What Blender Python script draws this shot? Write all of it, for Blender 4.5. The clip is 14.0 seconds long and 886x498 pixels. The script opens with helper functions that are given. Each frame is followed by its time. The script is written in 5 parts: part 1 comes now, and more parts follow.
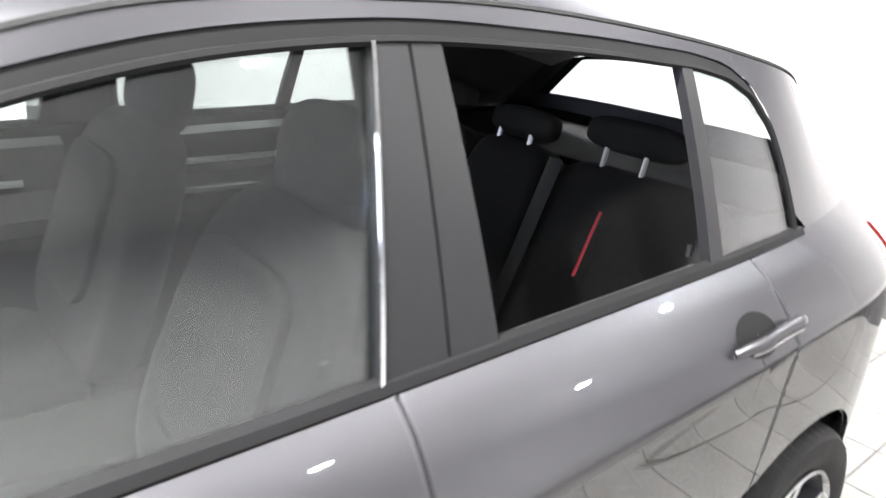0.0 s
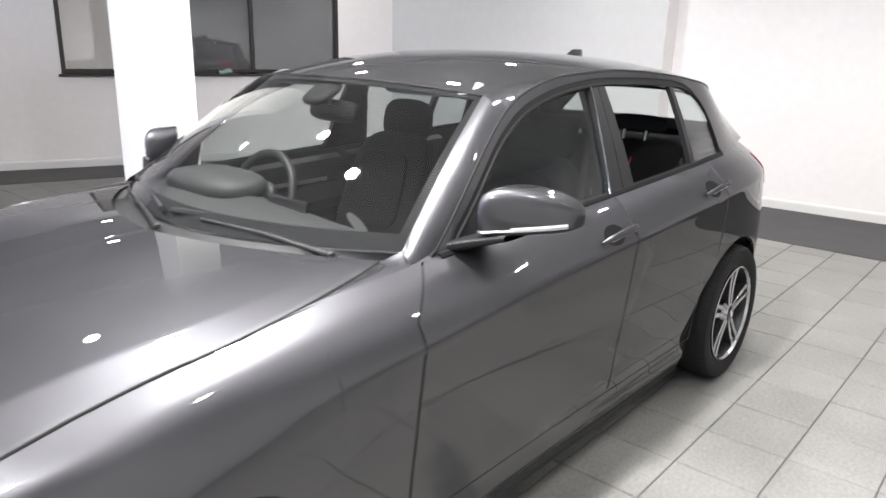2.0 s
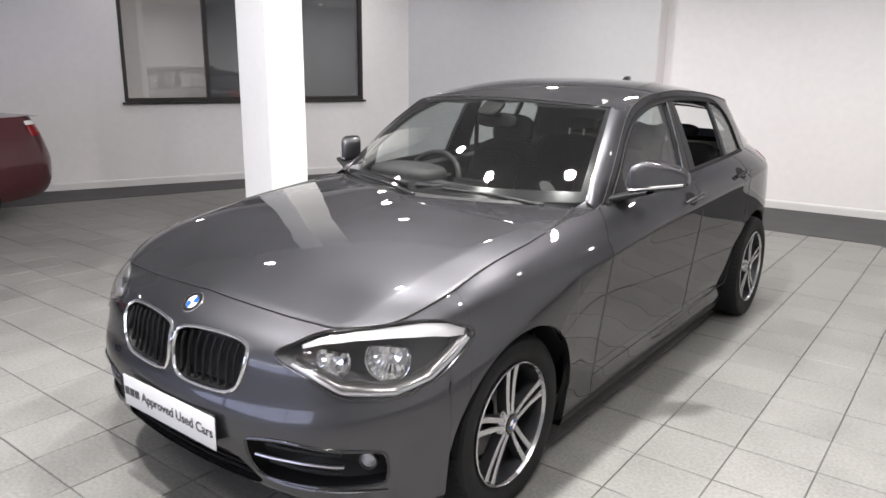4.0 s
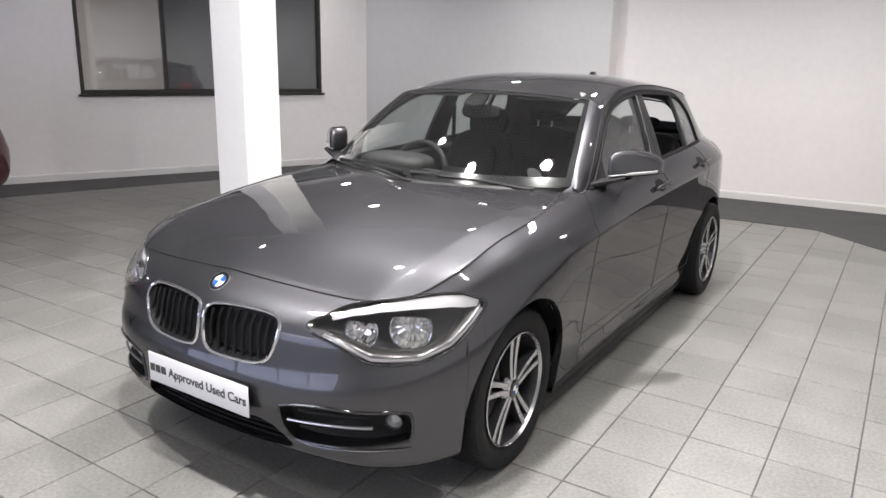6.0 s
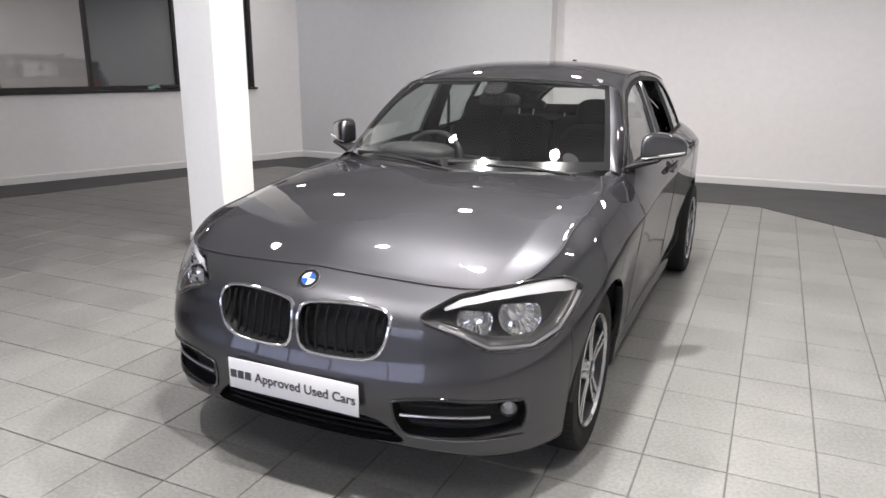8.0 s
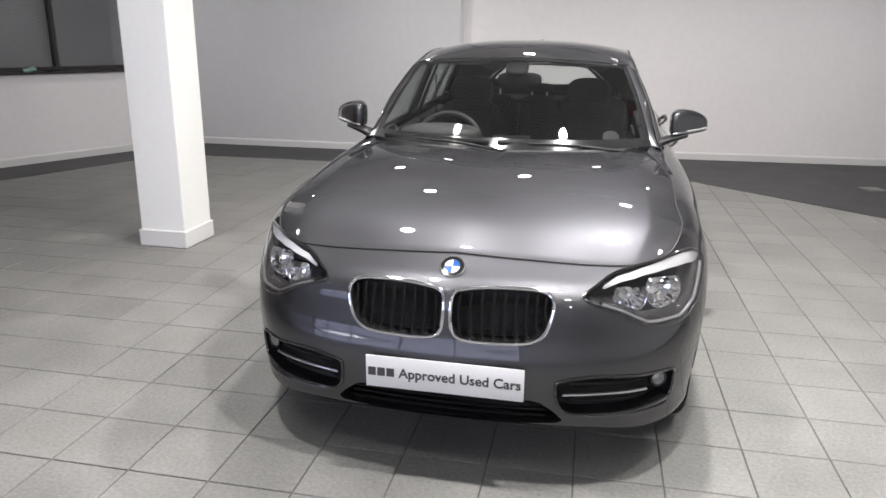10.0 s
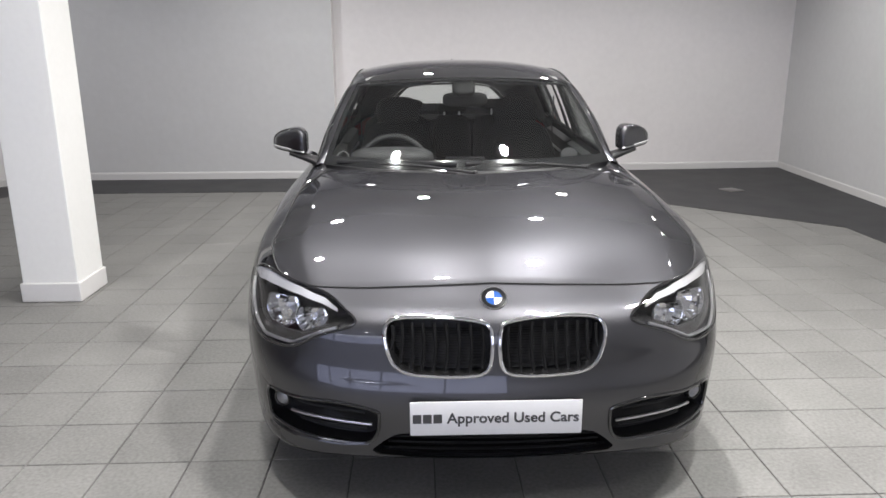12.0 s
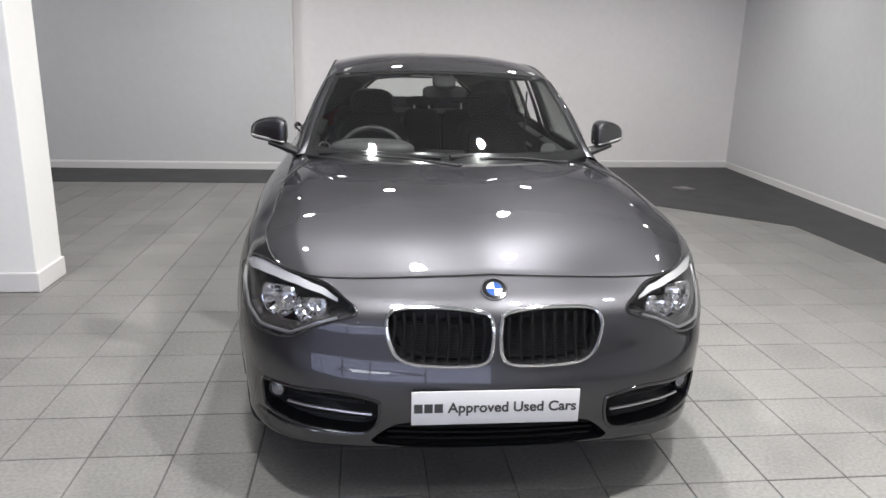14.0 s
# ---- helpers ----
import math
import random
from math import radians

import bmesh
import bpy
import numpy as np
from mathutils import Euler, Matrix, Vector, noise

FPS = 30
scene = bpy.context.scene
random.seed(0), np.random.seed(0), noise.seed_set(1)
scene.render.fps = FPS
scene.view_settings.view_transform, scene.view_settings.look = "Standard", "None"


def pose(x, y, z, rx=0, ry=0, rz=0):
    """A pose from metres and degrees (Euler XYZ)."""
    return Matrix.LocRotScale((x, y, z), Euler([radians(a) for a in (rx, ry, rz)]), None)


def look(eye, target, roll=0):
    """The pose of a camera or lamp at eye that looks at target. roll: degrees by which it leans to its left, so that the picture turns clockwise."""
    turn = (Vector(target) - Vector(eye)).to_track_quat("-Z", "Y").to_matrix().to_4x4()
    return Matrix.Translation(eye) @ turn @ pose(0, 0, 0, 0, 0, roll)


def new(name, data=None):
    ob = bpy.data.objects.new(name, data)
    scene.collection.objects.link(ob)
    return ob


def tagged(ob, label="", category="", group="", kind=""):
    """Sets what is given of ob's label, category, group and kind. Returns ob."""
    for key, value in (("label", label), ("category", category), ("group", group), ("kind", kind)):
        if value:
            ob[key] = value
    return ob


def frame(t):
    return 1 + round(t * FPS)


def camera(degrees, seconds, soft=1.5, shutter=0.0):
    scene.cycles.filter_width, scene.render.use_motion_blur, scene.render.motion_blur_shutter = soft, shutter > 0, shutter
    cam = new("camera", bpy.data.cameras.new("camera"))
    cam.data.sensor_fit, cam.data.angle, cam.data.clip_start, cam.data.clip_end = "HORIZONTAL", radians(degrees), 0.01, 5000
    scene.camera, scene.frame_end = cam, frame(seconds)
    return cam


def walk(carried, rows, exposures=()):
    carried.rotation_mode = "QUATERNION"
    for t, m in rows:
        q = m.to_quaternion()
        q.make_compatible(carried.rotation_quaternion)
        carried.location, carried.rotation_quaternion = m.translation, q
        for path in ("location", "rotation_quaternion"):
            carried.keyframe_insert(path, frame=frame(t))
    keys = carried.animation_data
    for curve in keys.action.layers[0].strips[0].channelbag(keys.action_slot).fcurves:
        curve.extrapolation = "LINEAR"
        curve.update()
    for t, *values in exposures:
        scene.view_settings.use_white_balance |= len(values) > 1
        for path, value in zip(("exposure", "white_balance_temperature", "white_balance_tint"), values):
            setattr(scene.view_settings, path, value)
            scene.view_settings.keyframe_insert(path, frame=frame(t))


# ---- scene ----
cam = camera(63.2, 14.0, 1.58, .35)
PATH = [
    (0, (1.300, 1.243, 1.408), (-0.100, 2.505, 0.742), 5.9),
    (0.5, (1.490, 0.802, 1.430), (0.154, 2.130, 0.758), 3.8),
    (1, (1.698, 0.337, 1.463), (0.342, 1.689, 0.886), 2.2),
    (1.5, (1.814, -0.056, 1.469), (0.509, 1.36, 0.929), 1.7),
    (2, (1.924, -0.526, 1.5), (0.66, 0.919, 0.939), 1.3),
    (2.5, (1.975, -0.964, 1.502), (0.727, 0.486, 0.919), 0.6),
    (3, (2.016, -1.402, 1.502), (0.803, 0.094, 0.965), 1.2),
    (3.5, (2.016, -1.726, 1.513), (0.815, -0.207, 1.013), 0.8),
    (6, (1.953, -2.257, 1.51), (0.899, -0.633, 1.006), 1.2),
    (6.5, (1.902, -2.294, 1.5), (0.896, -0.637, 1.009), 0.6),
    (7, (1.794, -2.415, 1.494), (0.851, -0.721, 1.001), 1.2),
    (7.5, (1.624, -2.508, 1.484), (0.723, -0.798, 0.971), 1.1),
    (8, (1.37, -2.579, 1.481), (0.564, -0.824, 0.963), 0.5),
    (8.5, (1.172, -2.691, 1.48), (0.415, -0.917, 0.95), 0.6),
    (11, (-0.029, -2.872, 1.465), (-0.122, -0.958, 0.891), 0.3),
    (11.5, (-0.162, -2.792, 1.466), (-0.157, -0.872, 0.905), 0.0),
    (12, (-0.209, -2.761, 1.465), (-0.159, -0.828, 0.954), -0.3),
    (12.5, (-0.2, -2.756, 1.467), (-0.145, -0.82, 0.966), -0.2),
    (13, (-0.197, -2.757, 1.468), (-0.13, -0.827, 0.95), 0.1),
    (13.5, (-0.239, -2.744, 1.472), (-0.136, -0.821, 0.933), 0.8),
    (14, (-0.385, -2.769, 1.456), (-0.182, -0.849, 0.933), 1.5),
]

EXPOSURE = [(0.0, 2.08, 6500, 10), (0.6, 1.50, 6500, 10), (1.5, 0.88, 6500, 10), (2.2, 0.66, 6530, 10.5), (3.0, 0.50, 6560, 11), (3.7, 0.40, 6600, 11.5), (6.0, 0.25, 6620, 12),
            (8.5, 0.10, 6620, 12), (11.0, -0.04, 6550, 11), (14.0, -0.07, 6500, 10.5)]
walk(cam, [(t, look(eye, target, roll)) for t, eye, target, roll in PATH], EXPOSURE)

# ---- world and lamps ----
world = bpy.data.worlds.new("dim_outside")
world.use_nodes = True
world.node_tree.nodes["Background"].inputs[0].default_value = (.02, .022, .03, 1)
world.node_tree.nodes["Background"].inputs[1].default_value = .3
scene.world = world
CEILING = 3.0
# the spotlights over and round the car: x, y, watts
LAMPS = [(-.30, .55, 44), (-1.05, .95, 15), (.70, .87, 84), (2.05, .80, 9), (-1.10, 2.95, 22), (.85, 2.85, 20), (2.30, 2.60, 5),
         (-.25, 4.25, 26), (1.40, 4.70, 22), (3.20, 4.80, 22), (-3.00, 3.55, 3), (-2.55, .85, 6), (-.70, -1.20, 46), (.72, -1.20, 72),
         (1.75, -.75, 34), (-6.15, 2.60, 3), (-4.60, 5.00, 13), (-1.90, 4.90, 21), (-.60, -2.50, 8), (1.30, -2.60, 13), (-3.60, -3.20, 2),
         (-6.60, -1.20, 4), (0.00, -5.20, 13), (-3.00, -5.40, 9), (2.30, -5.20, 14)]


def downlight(x, y, power, size=.13):
    lamp = bpy.data.lights.new("downlight", "AREA")
    lamp.shape, lamp.size, lamp.energy, lamp.spread = "DISK", size, power, radians(172)
    lamp.color = (1.0, .985, .97)
    ob = new("downlight_lamp", lamp)
    ob.matrix_world = pose(x, y, CEILING - .012)
    return ob


for x, y, watts in LAMPS:
    downlight(x, y, watts)

# ---- materials ----
def mat(name, base, rough=.5, metal=0.0, coat=0.0, vary=.08, scale=6.0, fine=90.0, bump=0.0, bump_scale=250.0, coat_rough=.03, random=0.0, spec=.5, rvary=.08, world=False):
    """A procedural surface: base colour varied at two scales, roughness with smudges, fine relief."""
    m = bpy.data.materials.new(name)
    m.use_nodes = True
    t = m.node_tree
    b = t.nodes["Principled BSDF"]
    b.inputs["Metallic"].default_value = metal
    b.inputs["Coat Weight"].default_value = coat
    b.inputs["Coat Roughness"].default_value = coat_rough
    b.inputs["Specular IOR Level"].default_value = spec
    co = t.nodes.new("ShaderNodeTexCoord")
    big, small = t.nodes.new("ShaderNodeTexNoise"), t.nodes.new("ShaderNodeTexNoise")
    big.inputs["Scale"].default_value, small.inputs["Scale"].default_value = scale, fine
    big.inputs["Detail"].default_value, small.inputs["Detail"].default_value = 4, 3
    where = co.outputs["Object"]
    if world:
        where = t.nodes.new("ShaderNodeNewGeometry").outputs["Position"]
    for n in (big, small):
        t.links.new(where, n.inputs["Vector"])
    add = t.nodes.new("ShaderNodeMath")
    add.operation = "ADD"
    t.links.new(big.outputs["Fac"], add.inputs[0])
    t.links.new(small.outputs["Fac"], add.inputs[1])
    total = add.outputs[0]
    if random:
        info = t.nodes.new("ShaderNodeObjectInfo")
        geo = t.nodes.new("ShaderNodeNewGeometry")
        for src in (info.outputs["Random"], geo.outputs["Random Per Island"]):
            mm = t.nodes.new("ShaderNodeMath")
            mm.operation = "MULTIPLY_ADD"
            mm.inputs[1].default_value = random
            t.links.new(src, mm.inputs[0])
            t.links.new(total, mm.inputs[2])
            total = mm.outputs[0]
    ramp = t.nodes.new("ShaderNodeMapRange")
    ramp.inputs["From Min"].default_value, ramp.inputs["From Max"].default_value = .6, 1.4 + 2 * random
    ramp.inputs["To Min"].default_value, ramp.inputs["To Max"].default_value = 1 - vary, 1 + vary
    t.links.new(total, ramp.inputs["Value"])
    mul = t.nodes.new("ShaderNodeVectorMath")
    mul.operation = "SCALE"
    mul.inputs[0].default_value = base
    t.links.new(ramp.outputs[0], mul.inputs["Scale"])
    t.links.new(mul.outputs[0], b.inputs["Base Color"])
    rr = t.nodes.new("ShaderNodeMapRange")
    rr.inputs["From Min"].default_value, rr.inputs["From Max"].default_value = .3, .7
    rr.inputs["To Min"].default_value, rr.inputs["To Max"].default_value = max(rough * (1 - rvary), .0), min(rough * (1 + rvary), 1)
    t.links.new(big.outputs["Fac"], rr.inputs["Value"])
    t.links.new(rr.outputs[0], b.inputs["Roughness"])
    if bump:
        bt, bn = t.nodes.new("ShaderNodeTexNoise"), t.nodes.new("ShaderNodeBump")
        bt.inputs["Scale"].default_value = bump_scale
        bt.inputs["Detail"].default_value = 5
        bn.inputs["Strength"].default_value = bump
        bn.inputs["Distance"].default_value = .002
        t.links.new(where, bt.inputs["Vector"])
        t.links.new(bt.outputs["Fac"], bn.inputs["Height"])
        t.links.new(bn.outputs[0], b.inputs["Normal"])
    return m


def glass(name, tint, facing=.04, rough=0.0):
    """A clear sheet: lets light through with a tint; its gloss grows towards grazing sight."""
    m = bpy.data.materials.new(name)
    m.use_nodes = True
    t = m.node_tree
    t.nodes.clear()
    out, mix = t.nodes.new("ShaderNodeOutputMaterial"), t.nodes.new("ShaderNodeMixShader")
    clear, gloss, lw = t.nodes.new("ShaderNodeBsdfTransparent"), t.nodes.new("ShaderNodeBsdfGlossy"), t.nodes.new("ShaderNodeLayerWeight")
    clear.inputs["Color"].default_value = (*tint, 1)
    gloss.inputs["Color"].default_value, gloss.inputs["Roughness"].default_value = (1, 1, 1, 1), rough
    lw.inputs["Blend"].default_value = .5
    power, scale = t.nodes.new("ShaderNodeMath"), t.nodes.new("ShaderNodeMath")
    power.operation, power.inputs[1].default_value = "POWER", 5.0
    scale.operation, scale.inputs[1].default_value, scale.inputs[2].default_value = "MULTIPLY_ADD", 1 - facing, facing
    t.links.new(lw.outputs["Facing"], power.inputs[0])
    t.links.new(power.outputs[0], scale.inputs[0])
    t.links.new(scale.outputs[0], mix.inputs[0])
    t.links.new(clear.outputs[0], mix.inputs[1])
    t.links.new(gloss.outputs[0], mix.inputs[2])
    t.links.new(mix.outputs[0], out.inputs[0])
    return m


def glow(name, colour, strength):
    m = bpy.data.materials.new(name)
    m.use_nodes = True
    b = m.node_tree.nodes["Principled BSDF"]
    b.inputs["Base Color"].default_value = (.8, .8, .8, 1)
    b.inputs["Emission Color"].default_value, b.inputs["Emission Strength"].default_value = (*colour, 1), strength
    return m


PAINT = mat("grey_metallic_paint", (.076, .076, .0825), .42, .95, 1.0, vary=.04, scale=3, fine=900, coat_rough=.006, bump=.010, bump_scale=900)
# the flakes lie under lacquer: their gloss does not grow towards grazing sight, the lacquer's does
PAINT.node_tree.nodes["Principled BSDF"].inputs["Specular Tint"].default_value = (.12, .12, .13, 1)
PAINT_RED = mat("dark_red_paint", (.075, .008, .013), .35, .5, 1.0, vary=.05, scale=3, fine=700)
BLACK = mat("black_plastic", (.013, .013, .014), .5, vary=.15, spec=.3, bump=.15, bump_scale=600)
GLOSS_BLACK = mat("gloss_black", (.012, .012, .013), .12, coat=.6, vary=.1)
TRIM = mat("satin_black_trim", (.010, .010, .011), .42, vary=.08, spec=.28)
RUBBER = mat("tyre_rubber", (.013, .013, .0135), .72, vary=.2, scale=14, spec=.2, bump=.3, bump_scale=160)
CHROME = mat("chrome", (.90, .90, .91), .07, 1.0, vary=.03)
ALLOY = mat("machined_alloy", (.52, .52, .53), .26, 1.0, vary=.05, fine=300)
ALLOY_DARK = mat("dark_alloy", (.035, .036, .04), .38, .4, vary=.1)
STEEL = mat("brake_steel", (.30, .29, .28), .38, .9, vary=.15)
CLOTH = mat("anthracite_cloth", (.016, .016, .0165), .9, vary=.2, scale=9, fine=60, spec=.2)
PLASTIC_IN = mat("interior_plastic", (.026, .026, .027), .6, vary=.12, spec=.35, bump=.25, bump_scale=500)
LINING = mat("grey_headliner", (.13, .13, .128), .95, vary=.06, bump=.3, bump_scale=500, spec=.2)
SILVER_TRIM = mat("silver_trim", (.55, .55, .56), .3, .9, vary=.05)
SEAL = mat("rubber_seal", (.007, .007, .0075), .6, vary=.1, spec=.12)
REFLECTOR = mat("lamp_reflector", (.88, .88, .87), .05, 1.0, vary=.05, scale=30)
BEZEL = mat("lamp_bezel", (.055, .053, .052), .22, .6, vary=.06)
LAMP_GREY = mat("lamp_housing_grey", (.11, .11, .112), .22, .2, vary=.08)
WHITE_LENS = mat("white_lens", (.82, .82, .82), .2, coat=.5, vary=.03)
INDICATOR = mat("indicator_lens", (.55, .55, .55), .15, .3, coat=.6, vary=.05)
RED_LENS = mat("red_lens", (.26, .010, .013), .12, coat=1.0, vary=.1)
AMBER = mat("amber_lens", (.6, .22, .03), .2, coat=.6)
PLATE = mat("plate_white", (.72, .72, .73), .35, coat=.3, vary=.03)
INK = mat("black_ink", (.045, .045, .047), .5)
BLUE = mat("badge_blue", (.012, .075, .30), .2, coat=.8)
WHITE = mat("badge_white", (.8, .8, .8), .2, coat=.8)
RED_CLOTH = mat("red_seat_tag", (.30, .015, .03), .7, vary=.15)
PAPER = mat("paper_disc", (.30, .30, .29), .6)
SCREEN = glass("windscreen_glass", (.90, .92, .91), .10)
SIDE_GLASS = glass("side_glass", (.88, .91, .90), .065)
LENS = glass("lamp_lens", (.95, .95, .96), .05)
PANE = glass("window_pane", (.72, .73, .74), .10)
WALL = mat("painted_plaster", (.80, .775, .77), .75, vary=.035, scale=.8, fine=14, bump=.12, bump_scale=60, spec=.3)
# darker copy of the wall paint: dimmer-lit walls get their shade in its colour
WALL_SHADED = mat("painted_plaster_shaded", (.60, .60, .60), .75, vary=.035, scale=.8, fine=14, bump=.12, bump_scale=60, spec=.3)
PILLAR = mat("white_gloss_paint", (.82, .82, .80), .5, vary=.025, scale=2, fine=30, bump=.08, bump_scale=80)
SKIRT = mat("skirting_paint", (.66, .65, .64), .6, vary=.03, scale=2)
CEIL = mat("ceiling_paint", (.62, .62, .62), .85, vary=.04, scale=1)
TILE = mat("stone_tile", (.212, .209, .200), .55, vary=.36, scale=2.6, fine=70, world=True, bump=.5, bump_scale=120, random=.12, rvary=.2, spec=.22)
GROUT = mat("tile_grout", (.118, .116, .112), .9, vary=.25, scale=4, world=True, bump=.4, bump_scale=200)
DARK_FLOOR = mat("dark_vinyl_floor", (.040, .040, .041), .5, vary=.1, spec=.25, scale=3, fine=60, bump=.1, bump_scale=120, rvary=.06)
FRAME = mat("dark_bronze_frame", (.028, .025, .024), .4, .3, vary=.12)
BLIND = mat("grey_blind", (.20, .20, .205), .7, vary=.06)
NIGHT = glow("dusk_outside", (1.0, .86, .76), .15)
DAY = glow("bright_outside", (.62, .68, 1.0), 2.4)
SKY_GLOW = glow("sky_outside", (.86, .91, 1.0), 11.0)
CLOTH_GREEN = mat("green_rag", (.20, .32, .28), .9, vary=.2, scale=20, bump=.4)

# ---- curves and the car's skin ----
def hermite(xs, ys, x):
    """Smooth curve through the knots (xs, ys), held inside their range."""
    xs, ys = np.asarray(xs, float), np.asarray(ys, float)
    x = np.clip(np.asarray(x, float), xs[0], xs[-1])
    k = np.clip(np.searchsorted(xs, x, side="right") - 1, 0, len(xs) - 2)
    h = np.diff(xs)
    shape = (-1,) + (1,) * (ys.ndim - 1)
    slope = np.diff(ys, axis=0) / h.reshape(shape)
    m = np.concatenate([slope[:1], (slope[:-1] * h[1:].reshape(shape) + slope[1:] * h[:-1].reshape(shape)) / (h[1:] + h[:-1]).reshape(shape), slope[-1:]])
    t = (x - xs[k]) / h[k]
    if ys.ndim > 1:
        t, hk = t[..., None], h[k][..., None]
    else:
        hk = h[k]
    return (ys[k] * (2 * t**3 - 3 * t**2 + 1) + m[k] * hk * (t**3 - 2 * t**2 + t)
            + ys[k + 1] * (3 * t**2 - 2 * t**3) + m[k + 1] * hk * (t**3 - t**2))


# plan outline of the lower body, from the middle of the nose round the left side to the tail
OUT_X = (0, .30, .50, .650, .768, .846, .882, .886, .880, .876, .880, .884, .880, .838, .745, .60, .32, 0)
OUT_Y = (-.785, -.765, -.722, -.643, -.505, -.315, -.10, .15, .6, 1.2, 1.8, 2.4, 2.8, 3.05, 3.26, 3.39, 3.44, 3.45)
STATIONS = []


def station(at, inset, height):
    """One upright profile of the skin, at a knot of the outline: how far in, how high, from sill to top edge."""
    STATIONS.append((at, inset, height))


station(0, (.16, .06, .03, .002, .000, .018, .034, .080, .178), (.225, .24, .285, .40, .478, .545, .66, .725, .784))
station(2, (.14, .05, .025, .002, .000, .019, .040, .082, .156), (.215, .23, .285, .40, .482, .552, .66, .716, .764))
station(3, (.12, .035, .018, .004, .0, .016, .036, .07, .115), (.20, .22, .285, .40, .490, .57, .67, .73, .768))
station(4, (.10, .03, .016, .004, .0, .012, .034, .060, .092), (.19, .21, .29, .41, .51, .59, .67, .735, .785))
station(5, (.09, .03, .016, .004, .0, .010, .028, .055, .105), (.18, .205, .29, .42, .53, .62, .70, .78, .835))
station(6, (.10, .05, .03, .012, .0, .008, .034, .074, .142), (.17, .20, .28, .42, .56, .67, .76, .83, .872))
station(7, (.10, .05, .03, .012, .006, .008, .032, .076, .143), (.165, .195, .28, .40, .58, .72, .80, .865, .905))
station(8, (.10, .062, .056, .046, .020, .004, .022, .070, .135), (.165, .19, .27, .37, .60, .775, .85, .905, .95))
station(9, (.10, .064, .059, .050, .023, .006, .030, .072, .120), (.165, .19, .27, .36, .60, .80, .88, .945, .985))
station(10, (.10, .062, .057, .048, .022, .006, .028, .070, .122), (.165, .19, .27, .36, .60, .83, .905, .965, 1.005))
station(11, (.10, .058, .051, .041, .017, .004, .026, .072, .128), (.165, .19, .27, .36, .60, .855, .93, .99, 1.028))
station(13, (.12, .05, .03, .008, .0, .010, .040, .098, .168), (.20, .22, .29, .38, .62, .86, .945, 1.005, 1.05))
station(15, (.12, .05, .03, .008, .0, .015, .045, .08, .13), (.22, .24, .31, .40, .62, .83, .93, 1.0, 1.05))
station(17, (.12, .05, .03, .008, .0, .015, .045, .08, .13), (.22, .24, .31, .40, .62, .83, .93, 1.0, 1.05))
KNOT = [s[0] for s in STATIONS]
INSET = np.array([s[1] for s in STATIONS])
HEIGHT = np.array([s[2] for s in STATIONS])


def outline(u):
    """Plan point and outward normal at the outline's parameter u (0 nose, 17 tail)."""
    k = np.arange(-1, 19)
    xs = np.array((-OUT_X[1],) + OUT_X + (-OUT_X[-2],))
    ys = np.array((OUT_Y[1],) + OUT_Y + (OUT_Y[-2],))
    p = hermite(k, np.stack([xs, ys], 1), u)
    e = hermite(k, np.stack([xs, ys], 1), np.asarray(u) + .02) - hermite(k, np.stack([xs, ys], 1), np.asarray(u) - .02)
    n = np.stack([e[..., 1], -e[..., 0]], -1)
    return p, n / np.linalg.norm(n, axis=-1, keepdims=True)


def crease(u, z):
    """Sharp swage line along the flank, from the front door to the tail lamp."""
    line = hermite((6.5, 8, 9, 10, 11, 13, 14), (.77, .805, .845, .872, .903, .935, .94), u)
    fade = np.clip((u - 7.0) / 1.2, 0, 1) * np.clip((14.2 - u) / .6, 0, 1)
    low = hermite((6.5, 8, 9, 10, 11, 12), (.33, .33, .34, .36, .40, .46), u)
    near = np.clip((u - 7.4) / .8, 0, 1) * np.clip((11.5 - u) / .8, 0, 1)
    return fade * .013 * np.exp(-np.abs(z - line) / np.where(z > line, .055, .030)) + near * .004 * np.exp(-((z - low) / .07) ** 2)


def profile(u, n=90):
    """The upright curve of the skin at u: n points from the sill up."""
    d, z = hermite(KNOT, INSET, u), hermite(KNOT, HEIGHT, u)
    v = np.linspace(0, 8, n)
    q = hermite(np.arange(9), np.stack([d, z], 1), v)
    dd = q[:, 0] - crease(u, q[:, 1])
    p, nrm = outline(u)
    return np.stack([p[0] - nrm[0] * dd, p[1] - nrm[1] * dd, q[:, 1]], 1)


def skin(u, z, off=0.0):
    """The point of the skin at outline parameter u and height z, off metres outside it."""
    def at(u, z):
        c = profile(u)
        return np.array([np.interp(z, c[:, 2], c[:, k]) for k in range(3)])
    p = at(u, z)
    if off:
        a, b = at(u + .03, z) - at(max(u - .03, 0), z), at(u, z + .006) - at(u, z - .006)
        if np.linalg.norm(b) < 1e-6:
            b = np.array([0, 0, 1.0])
        n = np.cross(a, b)
        n /= np.linalg.norm(n) or 1
        p = p + n * off
    return p

# ---- mesh tools ----
def mesh_of(name, verts, faces, material, smooth=True):
    me = bpy.data.meshes.new(name)
    me.from_pydata([tuple(map(float, v)) for v in verts], [], faces)
    me.materials.append(material)
    if smooth:
        me.polygons.foreach_set("use_smooth", [True] * len(me.polygons))
    me.update()
    return me


